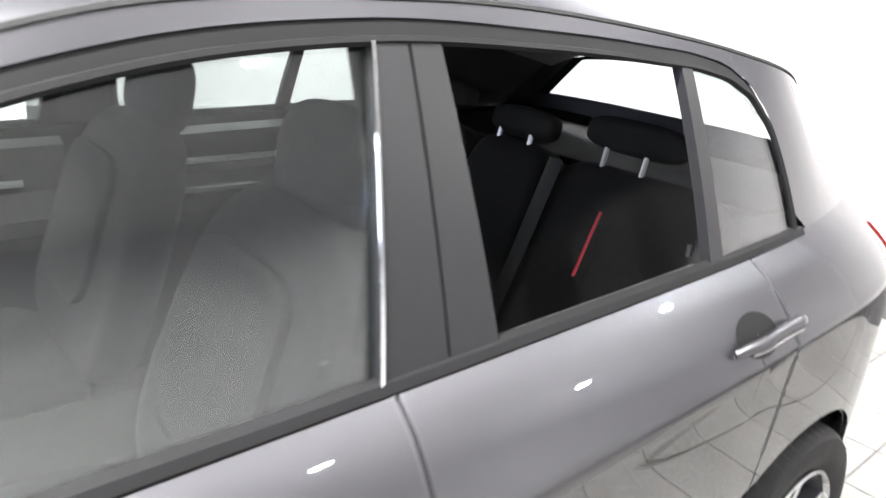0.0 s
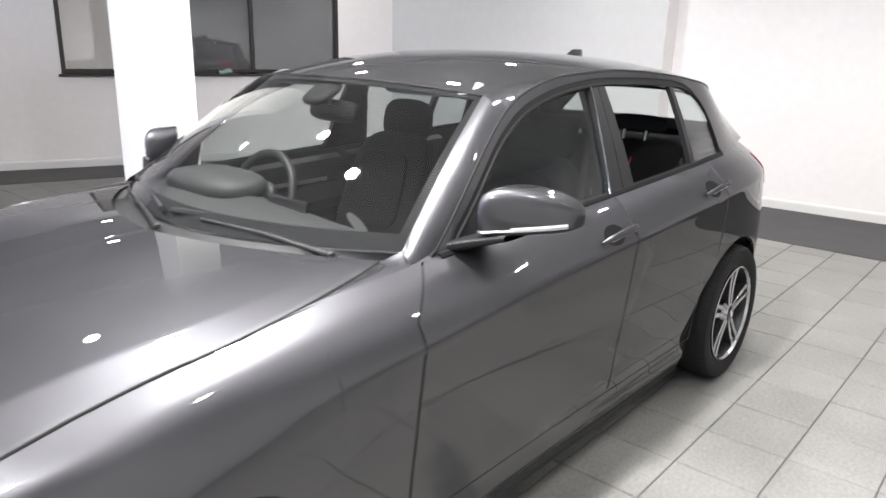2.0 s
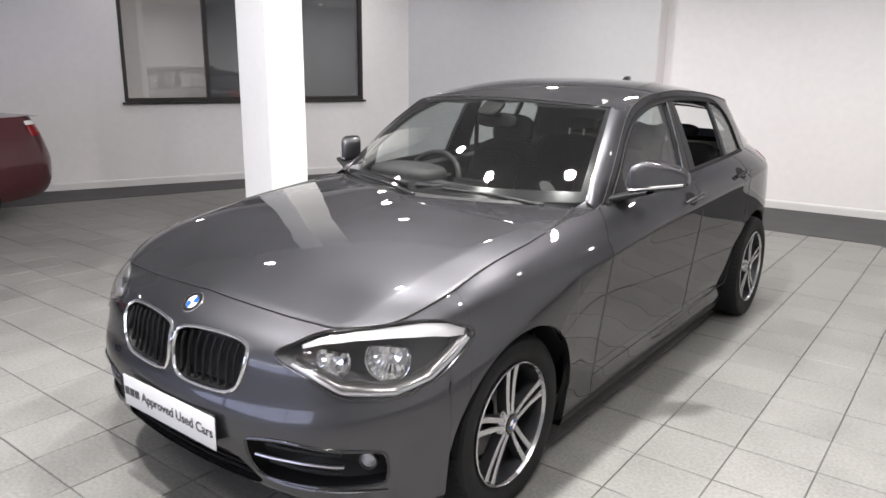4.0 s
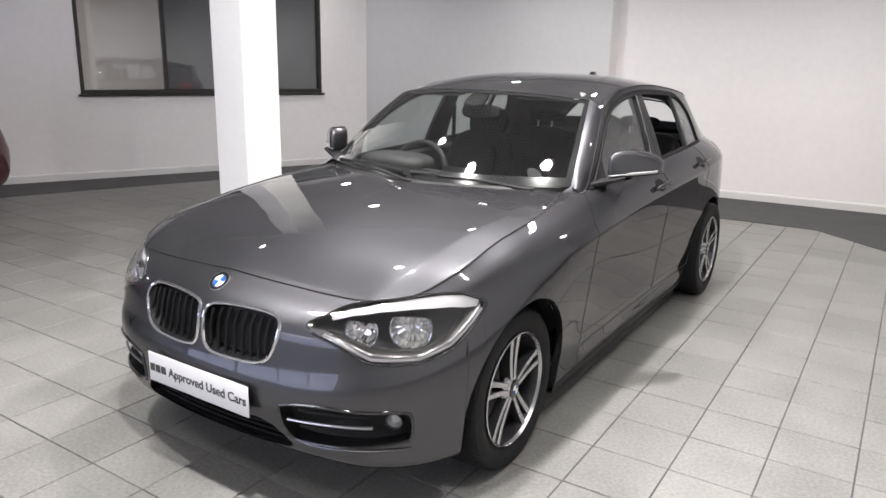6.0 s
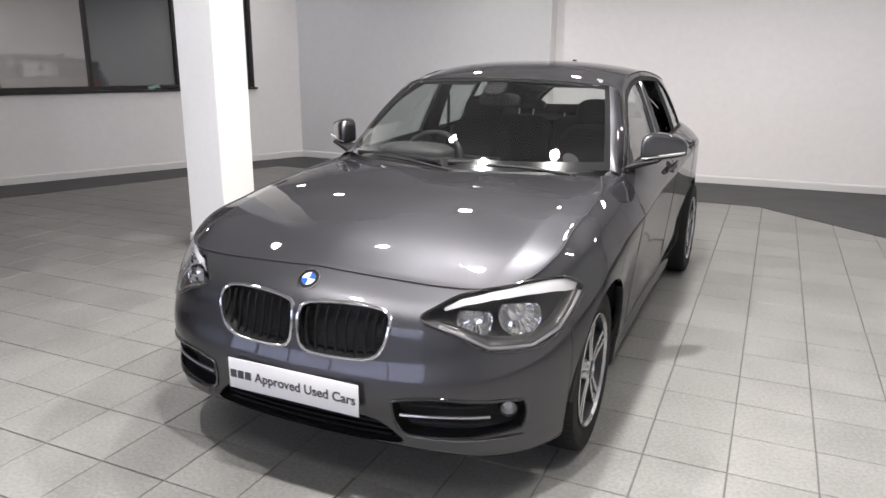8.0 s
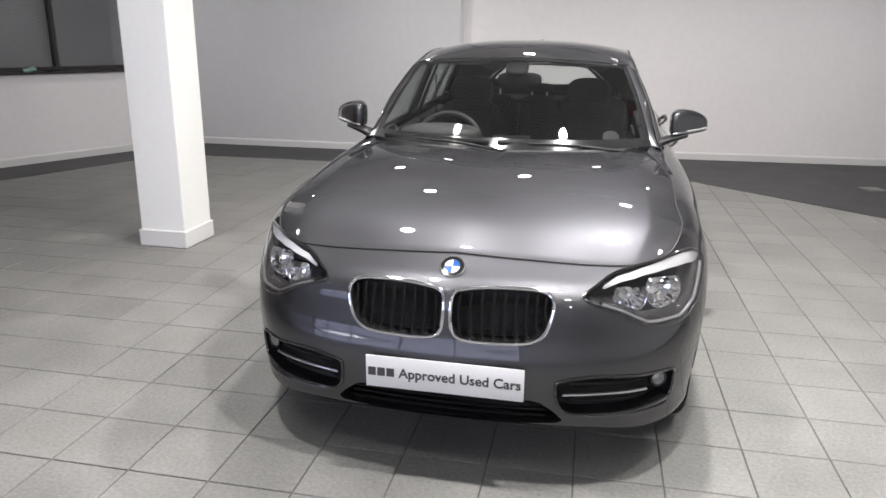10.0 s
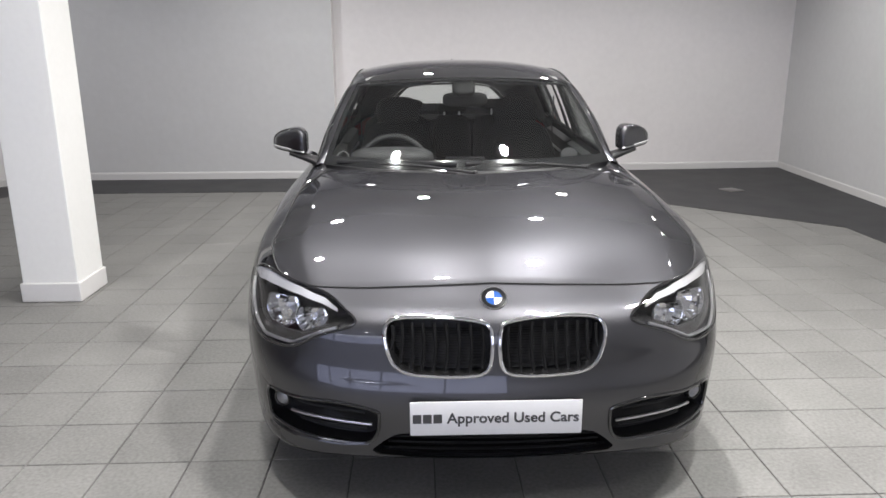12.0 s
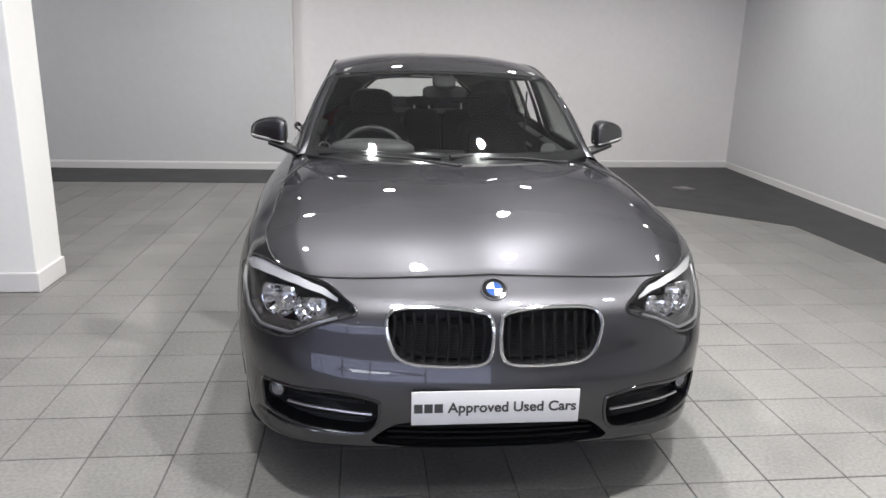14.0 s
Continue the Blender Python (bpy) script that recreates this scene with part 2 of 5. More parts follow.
def part(name, bm, material, parent=None, label="", smooth=True, sharp=35):
    """Links a bmesh, or (vertices, faces), as one mesh object under a thing or a part."""
    if isinstance(bm, tuple):
        me = mesh_of(name, bm[0], bm[1], material, smooth)
    else:
        me = bpy.data.meshes.new(name)
        bm.to_mesh(me)
        bm.free()
        me.materials.append(material)
        me.polygons.foreach_set("use_smooth", [smooth] * len(me.polygons))
    if smooth and sharp:
        me.set_sharp_from_angle(angle=radians(sharp))
    ob = new(name, me)
    if parent is not None:
        ob.parent = parent
        ob.matrix_parent_inverse = Matrix.Identity(4)
    if label:
        ob["label"] = label
    return ob


def empty(name, label, category, group="", at=(0, 0, 0), turn=0):
    ob = new(name)
    ob.matrix_basis = pose(*at, 0, 0, turn)
    return tagged(ob, label, category, group)


def grid(points, closed_u=False, closed_v=False):
    """(vertices, faces) of a lattice of points, rows by columns."""
    p = np.asarray(points, float)
    nu, nv = p.shape[:2]
    faces = []
    for i in range(nu if closed_u else nu - 1):
        for j in range(nv if closed_v else nv - 1):
            a, b = i * nv + j, ((i + 1) % nu) * nv + j
            c, d = ((i + 1) % nu) * nv + (j + 1) % nv, i * nv + (j + 1) % nv
            faces.append((a, b, c, d))
    return p.reshape(-1, 3), faces


def joined(*pieces):
    verts, faces, n = [], [], 0
    for v, f in pieces:
        verts.extend(map(tuple, v))
        faces.extend(tuple(i + n for i in q) for q in f)
        n += len(v)
    return np.array(verts), faces


def mirrored(piece):
    v, f = piece
    v = np.array(v, float)
    v[:, 0] *= -1
    return v, [tuple(reversed(q)) for q in f]


def flipped(piece):
    return piece[0], [tuple(reversed(q)) for q in piece[1]]


def facing_out(piece, ref):
    """The piece with its faces turned away from a point inside."""
    v, f = np.asarray(piece[0], float), piece[1]
    total = 0.0
    for q in f:
        p = v[list(q)]
        total += float(np.dot(np.cross(p[1] - p[0], p[2] - p[0]), p.mean(0) - np.asarray(ref)))
    return (v, f) if total > 0 else (v, [tuple(reversed(q)) for q in f])


def moved(piece, m):
    return np.array([m @ Vector(v) for v in piece[0]]), piece[1]


def welded(piece, dist=.0006):
    bm = bmesh.new()
    vs = [bm.verts.new(tuple(map(float, v))) for v in piece[0]]
    for q in piece[1]:
        try:
            bm.faces.new([vs[i] for i in q])
        except ValueError:
            pass
    bmesh.ops.remove_doubles(bm, verts=bm.verts, dist=dist)
    bmesh.ops.dissolve_degenerate(bm, dist=1e-5, edges=bm.edges)
    return bm


def box(x0, x1, y0, y1, z0, z1, bevel=0.0, steps=2):
    bm = bmesh.new()
    bmesh.ops.create_cube(bm, size=1, matrix=Matrix.Translation(((x0 + x1) / 2, (y0 + y1) / 2, (z0 + z1) / 2)) @ Matrix.Diagonal((x1 - x0, y1 - y0, z1 - z0, 1)))
    if bevel:
        bmesh.ops.bevel(bm, geom=bm.edges[:], offset=bevel, segments=steps, affect="EDGES", profile=.5)
    return bm


def tube(path, radius, sides=8, closed=False, flat=1.0, up=(0, 0, 1)):
    """A swept round or flattened bar along a path."""
    p = np.asarray(path, float)
    n = len(p)
    r = np.broadcast_to(np.asarray(radius, float), (n,))
    if closed:
        tan = np.roll(p, -1, 0) - np.roll(p, 1, 0)
    else:
        tan = np.gradient(p, axis=0)
    tan /= np.linalg.norm(tan, axis=1, keepdims=True) + 1e-12
    ref = np.asarray(up, float)
    side = np.cross(tan, np.broadcast_to(ref, p.shape))
    bad = np.linalg.norm(side, axis=1) < .05
    side[bad] = np.cross(tan[bad], (1, 0, .1))
    side /= np.linalg.norm(side, axis=1, keepdims=True)
    top = np.cross(side, tan)
    a = np.linspace(0, 2 * math.pi, sides, endpoint=False)
    ring = p[:, None] + r[:, None, None] * (np.cos(a)[None, :, None] * side[:, None] + flat * np.sin(a)[None, :, None] * top[:, None])
    v, f = grid(ring, closed_u=closed, closed_v=True)
    f = list(f)
    if not closed:
        f.append(tuple(range(sides)))
        f.append(tuple(reversed(range((n - 1) * sides, n * sides))))
    return v, f


def lathe(rings, axis="x", steps=64, closed=False):
    """A turned shape: rings of (along, radius) round an axis."""
    a = np.linspace(0, 2 * math.pi, steps, endpoint=False)
    pts = []
    for along, r in rings:
        c, s = r * np.cos(a), r * np.sin(a)
        l = np.full(steps, along)
        pts.append(np.stack({"x": (l, c, s), "y": (s, l, c), "z": (c, s, l)}[axis], 1))
    return grid(np.array(pts), closed_u=closed, closed_v=True)


def cushion(size, power=4.0, n=20, squash=None):
    """A padded block: a rounded superellipsoid of the given full size, bent by squash(p)."""
    a = np.linspace(-math.pi / 2, math.pi / 2, n)
    b = np.linspace(0, 2 * math.pi, 2 * n, endpoint=False)
    e = 2 / power
    def sp(x):
        return np.sign(x) * np.abs(x) ** e
    pts = np.stack([sp(np.cos(a))[:, None] * sp(np.cos(b))[None], sp(np.cos(a))[:, None] * sp(np.sin(b))[None], np.broadcast_to(sp(np.sin(a))[:, None], (n, 2 * n))], -1)
    pts = pts * np.array(size) / 2
    if squash is not None:
        pts = squash(pts)
    return grid(pts, closed_v=True)


def spline_loop(knots, n):
    """A smooth closed curve through plane knots."""
    k = np.asarray(knots, float)
    m = len(k)
    k3 = np.concatenate([k, k, k])
    return hermite(np.arange(3 * m), k3, np.linspace(m, 2 * m, n, endpoint=False))


def coons(bottom, top, left, right):
    """A patch between four edge curves; bottom and top run left to right, left and right bottom to top."""
    b, t, l, r = (np.asarray(c, float) for c in (bottom, top, left, right))
    u, w = np.linspace(0, 1, len(b))[None, :, None], np.linspace(0, 1, len(l))[:, None, None]
    return ((1 - w) * b[None] + w * t[None] + (1 - u) * l[:, None] + u * r[:, None]
            - (1 - u) * (1 - w) * b[0] - u * (1 - w) * b[-1] - (1 - u) * w * t[0] - u * w * t[-1])


def resample(curve, n):
    c = np.asarray(curve, float)
    d = np.concatenate([[0], np.cumsum(np.linalg.norm(np.diff(c, axis=0), axis=1))])
    s = np.linspace(0, d[-1], n)
    return np.stack([np.interp(s, d, c[:, k]) for k in range(c.shape[1])], 1)

# ---- the room ----
def prism(poly, z0, z1):
    """An upright block over a plan polygon."""
    n = len(poly)
    v = [(x, y, z0) for x, y in poly] + [(x, y, z1) for x, y in poly]
    area = sum(poly[i][0] * poly[(i + 1) % n][1] - poly[(i + 1) % n][0] * poly[i][1] for i in range(n))
    f = [tuple(reversed(range(n))), tuple(range(n, 2 * n))] + [(i, (i + 1) % n, n + (i + 1) % n, n + i) for i in range(n)]
    return v, f if area > 0 else [tuple(reversed(q)) for q in f]


def slab(a, b, t, z0, z1, lo=0.0, hi=None):
    """A stretch of wall from plan point a to b, t metres thick to the left of that line."""
    a, b = Vector(a), Vector(b)
    d = (b - a).normalized()
    n = Vector((-d.y, d.x)) * t
    p, q = a + d * lo, (a + d * hi if hi is not None else b)
    return prism([tuple(p), tuple(q), tuple(q + n), tuple(p + n)], z0, z1)


def structure(name, piece, material, label, category="wall", smooth=False):
    return tagged(part(name, piece, material, smooth=smooth, sharp=0), label, category, kind="structure")


LEFT_A, LEFT_B = (-6.75, 2.40), (-5.08, 6.38)
LEFT_0 = (-8.45, -1.65)
JOG = -1.31
BACK_L, BACK_R, BACK_END = 6.38, 6.62, (4.65, 6.95)
RIGHT_0 = (3.75, -4.0)
WIN = (.42, 3.58, 1.04, 2.62)

# left wall with the window's opening, in pieces round it
pieces = [slab(LEFT_B, LEFT_0, -.22, 0, WIN[2])]
along = (Vector(LEFT_B) - Vector(LEFT_A)).length
d_left = (Vector(LEFT_B) - Vector(LEFT_A)).normalized()
pieces.append(slab(LEFT_A, LEFT_B, .22, WIN[2], CEILING, WIN[1], along))
pieces.append(slab(LEFT_0, LEFT_B, .22, WIN[2], CEILING, 0, (Vector(LEFT_A) - Vector(LEFT_0)).length + WIN[0]))
pieces.append(slab(LEFT_A, LEFT_B, .22, WIN[3], CEILING, WIN[0], WIN[1]))
structure("wall_west", joined(*pieces), WALL, "grey-white painted plaster wall with a dark window")
structure("wall_north", joined(slab((JOG, BACK_L), (LEFT_B[0] - .3, BACK_L), -.22, 0, CEILING)), WALL_SHADED, "painted plaster back wall, toned darker as in shade")
structure("wall_recess", joined(slab(BACK_END, (JOG, BACK_R), -.22, 0, CEILING), prism([(JOG - .2, BACK_L + .004), (JOG + .003, BACK_L + .004), (JOG + .003, BACK_R + .1), (JOG - .2, BACK_R + .1)], 0, CEILING)), WALL, "off-white painted plaster wall set back in a shallow recess")
structure("wall_east", slab(RIGHT_0, (BACK_END[0] + .005, BACK_END[1] + .2), -.22, 0, CEILING), WALL_SHADED, "off-white painted plaster side wall, toned darker as in shade")
south = [prism([(x0, -7.2), (x1, -7.2), (x1, -7.0), (x0, -7.0)], z0, z1) for x0, x1, z0, z1 in ((-8.6, -8.2, 0, CEILING), (1.0, 3.9, 0, CEILING), (-8.2, 1.0, 0, .45), (-8.2, 1.0, 2.55, CEILING))]
structure("wall_south", joined(*south), WALL_SHADED, "plain painted wall round the bright shopfront")
structure("wall_southwest", joined(slab(LEFT_0, (-8.5, -7.1), -.2, 0, CEILING)), WALL_SHADED, "plain painted wall that closes the showroom")
structure("wall_southeast", joined(slab((3.75, -7.1), RIGHT_0, -.2, 0, CEILING)), WALL_SHADED, "plain painted wall that closes the showroom")
structure("ceiling", prism([(-9, -7.3), (5.2, -7.3), (5.2, 7.4), (-9, 7.4)], CEILING, CEILING + .15), CEIL, "plain matt painted showroom ceiling", "ceiling")


def skirting(name, a, b):
    a, b = Vector(a), Vector(b)
    d = (b - a).normalized()
    n = Vector((-d.y, d.x))
    prof = [(0, .004), (.016, .004), (.016, .075), (.012, .088), (.006, .094), (0, .096)]
    pts = [[(p.x + n.x * o, p.y + n.y * o, z) for o, z in prof] for p in (a, b)]
    structure(name, grid(pts), SKIRT, "white painted timber skirting along the wall", "baseboard")


skirting("baseboard_west", LEFT_B, LEFT_0)
skirting("baseboard_north", (JOG, BACK_L), (LEFT_B[0], BACK_L))
skirting("baseboard_recess", BACK_END, (JOG, BACK_R))
skirting("baseboard_east", RIGHT_0, BACK_END)
structure("baseboard_jog", box(JOG, JOG + .014, BACK_L - .014, BACK_R - .016, .004, .095), SKIRT, "white painted timber skirting at the wall's return", "baseboard")


# window in the left wall: black frame, mullions, dark panes, blind behind, sill
win = tagged(new("window_1"), "dark bronze framed showroom window with reflecting panes", "window", kind="structure")
yaw_left = math.degrees(math.atan2(d_left.y, d_left.x))
win.matrix_basis = pose(LEFT_A[0], LEFT_A[1], 0, 0, 0, yaw_left)
W0, W1, Z0, Z1 = WIN
for x0, x1, z0, z1 in ((W0, W1, Z0, Z0 + .05), (W0, W1, Z1 - .05, Z1), (W0, W0 + .045, Z0 + .05, Z1 - .05), (W1 - .045, W1, Z0 + .05, Z1 - .05),
                       (1.41, 1.455, Z0 + .05, Z1 - .05), (2.48, 2.525, Z0 + .05, Z1 - .05)):
    part("window_frame", box(x0, x1, -.012, .07, z0, z1, .004), FRAME, win, smooth=False)
part("window_sill", box(W0 - .03, W1 + .03, -.05, .0, Z0 - .03, Z0 - .002, .006), FRAME, win, smooth=False)
for k, (x0, x1) in enumerate(((W0 + .045, 1.41), (1.455, 2.48), (2.525, W1 - .045))):
    pane = part("pane", box(x0, x1, .03, .036, Z0 + .05, Z1 - .05), PANE, win, smooth=False)
    pane.visible_shadow = False
part("blind", box(1.47, W1 - .05, .10, .112, Z0 + .02, Z1 - .03), BLIND, win, "grey fabric blind behind the glass", smooth=False)
structure("backdrop", slab((-7.35, 2.40), (-6.1, 5.4), .1, .2, CEILING), NIGHT, "dark evening beyond the window", "backdrop")

# bright shopfront before the car, seen in its paint
shop = tagged(new("window_2"), "bright shopfront glazing in dark frames", "window", kind="structure")
for k in range(6):
    part("window_frame", box(-8.2 + 1.83 * k, -8.15 + 1.83 * k, -7.14, -7.04, .45, 2.55, .004), FRAME, shop, smooth=False)
for z in (.45, 2.02, 2.50):
    for k in range(5):
        part("window_frame", box(-8.15 + 1.83 * k, -6.37 + 1.83 * k, -7.14, -7.04, z, z + .05, .004), FRAME, shop, smooth=False)
structure("backdrop_south", box(-8.8, 1.6, -7.75, -7.7, .2, 2.285), DAY, "pale daylight beyond the shopfront", "backdrop")
structure("backdrop_sky", box(-8.8, 1.6, -7.75, -7.7, 2.29, 2.46), SKY_GLOW, "bright sky beyond the upper shopfront panes", "backdrop")

# things left on the sill
rag = empty("cloth", "crumpled pale green cleaning cloth on the window sill", "cloth")
p0 = Vector(LEFT_A) + d_left * 2.16
cl = cushion((.16, .06, .05), 3, 14, lambda p: p + .012 * np.sin(40 * p[..., [1, 2, 0]]))
part("folded_cloth", moved(cl, pose(p0.x + .02, p0.y, Z0 + .024, 0, 0, yaw_left)), CLOTH_GREEN, rag)
tray = empty("glove", "dark work glove lying on the window sill", "glove")
p1 = Vector(LEFT_A) + d_left * 2.42
part("glove_body", moved(cushion((.26, .06, .03), 2.6, 14, lambda p: p + .006 * np.sin(30 * p[..., [1, 0, 0]])), pose(p1.x + .02, p1.y, Z0 + .014, 0, 0, yaw_left)), BLACK, tray)

# free-standing square pillar with a plinth
PX0, PX1, PY0, PY1 = -2.732, -2.362, 1.58, 1.968
col = tagged(new("pillar"), "white painted square showroom pillar with a low plinth", "pillar", kind="structure")
part("shaft", box(PX0 + .014, PX1 - .014, PY0 + .014, PY1 - .014, .12, CEILING, .006), PILLAR, col, smooth=False)
part("plinth", box(PX0, PX1, PY0, PY1, .002, .125, .008), SKIRT, col, smooth=False)

# downlight housings
for x, y, watts in LAMPS:
    dl = empty("downlight", "round recessed ceiling spotlight with a white rim", "spotlight", "ceiling spotlights", (x, y, CEILING))
    part("rim", lathe([(-.001, .07), (-.010, .074), (-.012, .092), (-.002, .097)], "z", 28), WHITE_LENS, dl)

# smoke-dark vinyl border, laid over the tile bed
# unseen at front right: drawn nearer the car to darken the flank's reflections
border = [(-9.0, -7.0), (-9.0, 7.3), (5.0, 7.3), (5.0, -7.0), (2.95, -7.0), (2.95, .30), (3.52, 1.50), (3.52, 3.36), (1.28, 5.42), (-4.80, 5.42), (-6.10, 1.75), (-7.0, -1.2), (-7.0, -7.0)]
structure("floor_border", prism(border, -.02, .004), DARK_FLOOR, "dark grey smooth vinyl floor border round the tiles", "floor")
structure("floor", prism([(-9.2, -7.4), (5.2, -7.4), (5.2, 7.5), (-9.2, 7.5)], -.12, -.006), GROUT, "grey grout bed under the showroom tiles", "floor")

# socket plate let into the dark floor
socket = tagged(new("floor_socket"), "square brushed metal socket plate in the dark floor", "floor socket")
socket.matrix_basis = pose(3.28, 5.24, .004, 0, 0, 20)
part("plate", box(-.10, .10, -.10, .10, 0, .006, .002), STEEL, socket)
part("flap", box(-.065, .065, -.065, .065, .0062, .009, .002), STEEL, socket)

# ---- the car ----
car = empty("car", "dark grey metallic hatchback with one open window on tiles", "car")
ARCH, WZ, WB = .362, .315, 2.69


def y_to_u(y):
    """Outline parameter of a point of the flank."""
    ks = np.linspace(5, 14, 400)
    return float(np.interp(y, outline(ks)[0][:, 1], ks))


def z_low(y):
    """Lower edge of the flank: the wheel arches cut into it."""
    z = 0.0
    for yc in (0, WB):
        if abs(y - yc) < ARCH:
            z = max(z, WZ + math.sqrt(ARCH**2 - (y - yc)**2))
    return z


def column(u, n, lo=None, hi=None):
    c = profile(u, 160)
    z0 = max(z_low(c[80, 1]), lo if lo is not None else 0)
    keep = c[:, 2] >= z0
    if not keep.all():
        k = int(np.argmax(keep))
        if k:
            t = (z0 - c[k - 1, 2]) / (c[k, 2] - c[k - 1, 2])
            c = np.concatenate([[c[k - 1] + t * (c[k] - c[k - 1])], c[k:]])
    if hi is not None:
        keep = c[:, 2] <= hi
        c = c[keep]
    return resample(c, n)


def flank(us, n=64):
    """Lattice of the skin over outline parameters us."""
    return np.array([column(u, n) for u in us])


def arch_us(u0, u1, step=.06):
    """Parameters along the flank, crowded at the arch edges."""
    us = list(np.arange(u0, u1, step)) + [u1]
    for yc in (0, WB):
        for e in (-ARCH, ARCH):
            for s in (-.03, -.018, -.009, -.0035, -.0012, .0012, .0035, .009, .018):
                us.append(y_to_u(yc + e + s))
    return sorted(u for u in set(us) if u0 <= u <= u1)


def cut(piece, planes, holes=()):
    """Keeps what lies on the inner side of every plane (point, outward normal); clean edges."""
    bm = welded(piece, .0002)
    for co, no in planes:
        bmesh.ops.bisect_plane(bm, geom=bm.verts[:] + bm.edges[:] + bm.faces[:], plane_co=co, plane_no=no, clear_outer=True)
    return bm


def seam(y, z, lean, side, gap=.0024):
    """A plane across the flank at (y, z), leaning back by lean (dy per dz); side +1 keeps what lies ahead of it."""
    n = Vector((0, side, -lean * side)).normalized()
    return (Vector((0, y, z)) - n * gap, n)


def inside(poly, x, y):
    n, c = len(poly), False
    for i in range(n):
        (x0, y0), (x1, y1) = poly[i], poly[i - 1]
        if (y0 > y) != (y1 > y) and x < (x1 - x0) * (y - y0) / (y1 - y0) + x0:
            c = not c
    return c


# openings in the nose, as loops of (outline parameter, height)
LAMP_LOOP = spline_loop([(1.66, .685), (1.98, .722), (2.43, .750), (3.2, .770), (3.97, .781), (4.5, .783), (4.86, .774), (5.30, .728), (4.96, .671), (4.5, .613), (3.9, .583), (3.0, .591), (2.34, .640)], 90)
KIDNEY_LOOP = spline_loop([(.050, .668), (.10, .693), (.32, .704), (.62, .707), (.95, .703), (1.12, .691), (1.165, .664), (1.12, .615), (1.03, .570), (.86, .546), (.60, .540), (.34, .540), (.15, .547), (.07, .570), (.045, .62)], 80)
VENT_LOOP = spline_loop([(1.24, .40), (1.32, .428), (1.9, .445), (2.7, .436), (3.5, .426), (3.72, .405), (3.74, .33), (3.55, .312), (2.7, .300), (2.0, .297), (1.5, .302), (1.30, .335)], 80)
MOUTH_LOOP = [(0, .352), (.45, .352), (.85, .352), (1.05, .340), (1.25, .305), (1.40, .272), (1.30, .258), (.8, .252), (0, .250)]


def nose_lattice():
    us = np.concatenate([np.linspace(0, 4.2, 150), np.linspace(4.2, 5.75, 46)[1:]])
    return us, np.array([column(u, 92) for u in us])


us, nose = nose_lattice()
verts, faces = grid(nose)
uz = np.stack([np.repeat(us, nose.shape[1]), verts[:, 2]], 1)
mouth_full = MOUTH_LOOP + [(-u, z) for u, z in reversed(MOUTH_LOOP) if u]
loops = [LAMP_LOOP, KIDNEY_LOOP, VENT_LOOP, np.array(mouth_full)]
kept, gone = [], [[] for _ in loops]
for q in faces:
    c = uz[list(q)].mean(0)
    for k, lp in enumerate(loops):
        if inside(lp, *c):
            gone[k].append(q)
            break
    else:
        kept.append(q)
for k, lp in enumerate(loops):
    # draw the hole's rim out to the smooth loop
    edge = {i for q in gone[k] for i in q} & {i for q in kept for i in q}
    lp = np.asarray(lp)
    for i in edge:
        if k == 3 and uz[i, 0] < 1e-6:
            continue
        a, b = lp, np.roll(lp, -1, 0)
        d = b - a
        w = np.array([.13, 1.0])
        t = np.clip((((uz[i] - a) * w) * (d * w)).sum(1) / ((d * w) ** 2).sum(1), 0, 1)
        near = a + t[:, None] * d
        j = (((near - uz[i]) * w) ** 2).sum(1).argmin()
        verts[i] = skin(float(max(near[j, 0], 0)), float(near[j, 1]))
nose_piece = (verts, kept)
half = cut(nose_piece, [seam(-.275, .65, .18, 1, .0005)])
tmp = bpy.data.meshes.new("tmp")
half.to_mesh(tmp)
half.free()
hv = [tuple(v.co) for v in tmp.vertices]
hf = [tuple(p.vertices) for p in tmp.polygons]
bpy.data.meshes.remove(tmp)
bumper = part("front_bumper", welded(joined((np.array(hv), hf), mirrored((np.array(hv), hf)))), PAINT, car, sharp=50)


def loop_path(loop, off, side=1):
    p = np.array([skin(float(u), float(z), off) for u, z in loop])
    p[:, 0] *= side
    return p


def shrink(loop, k):
    c = loop.mean(0)
    return c + (loop - c) * k


def bowl(loop, depth, side, back=.85, rows=5):
    """A recess behind an opening of the nose: its wall and its back."""
    front = loop_path(loop, -.004, side)
    rear = loop_path(shrink(np.asarray(loop), back), -.004, side)
    way = np.array([-.35 * side, 1.0, 0]) * depth
    pts = [front + (rear - front) * t + way * t for t in np.linspace(0, 1, rows)]
    c = pts[-1].mean(0)
    for t in (.6, .25, .02):
        pts.append(c + (pts[rows - 1] - c) * t)
    return grid(np.array(pts), closed_v=True)


def lamp_fill(loop, off, side, n=14):
    """A sheet that follows the skin inside a loop."""
    loop = np.asarray(loop)
    c = loop.mean(0)
    rows = []
    for t in np.linspace(1, .02, n):
        rows.append([skin(float(u), float(z), off) for u, z in c + (loop - c) * t])
    p = np.array(rows)
    p[..., 0] *= side
    return grid(p, closed_v=True)


def flat_top(piece, r):
    """Cuts the crown off a round lamp part: its upper edge runs level under the brow."""
    v = np.array(piece[0], float)
    v[:, 1] = np.minimum(v[:, 1], .58 * r)
    return v, piece[1]


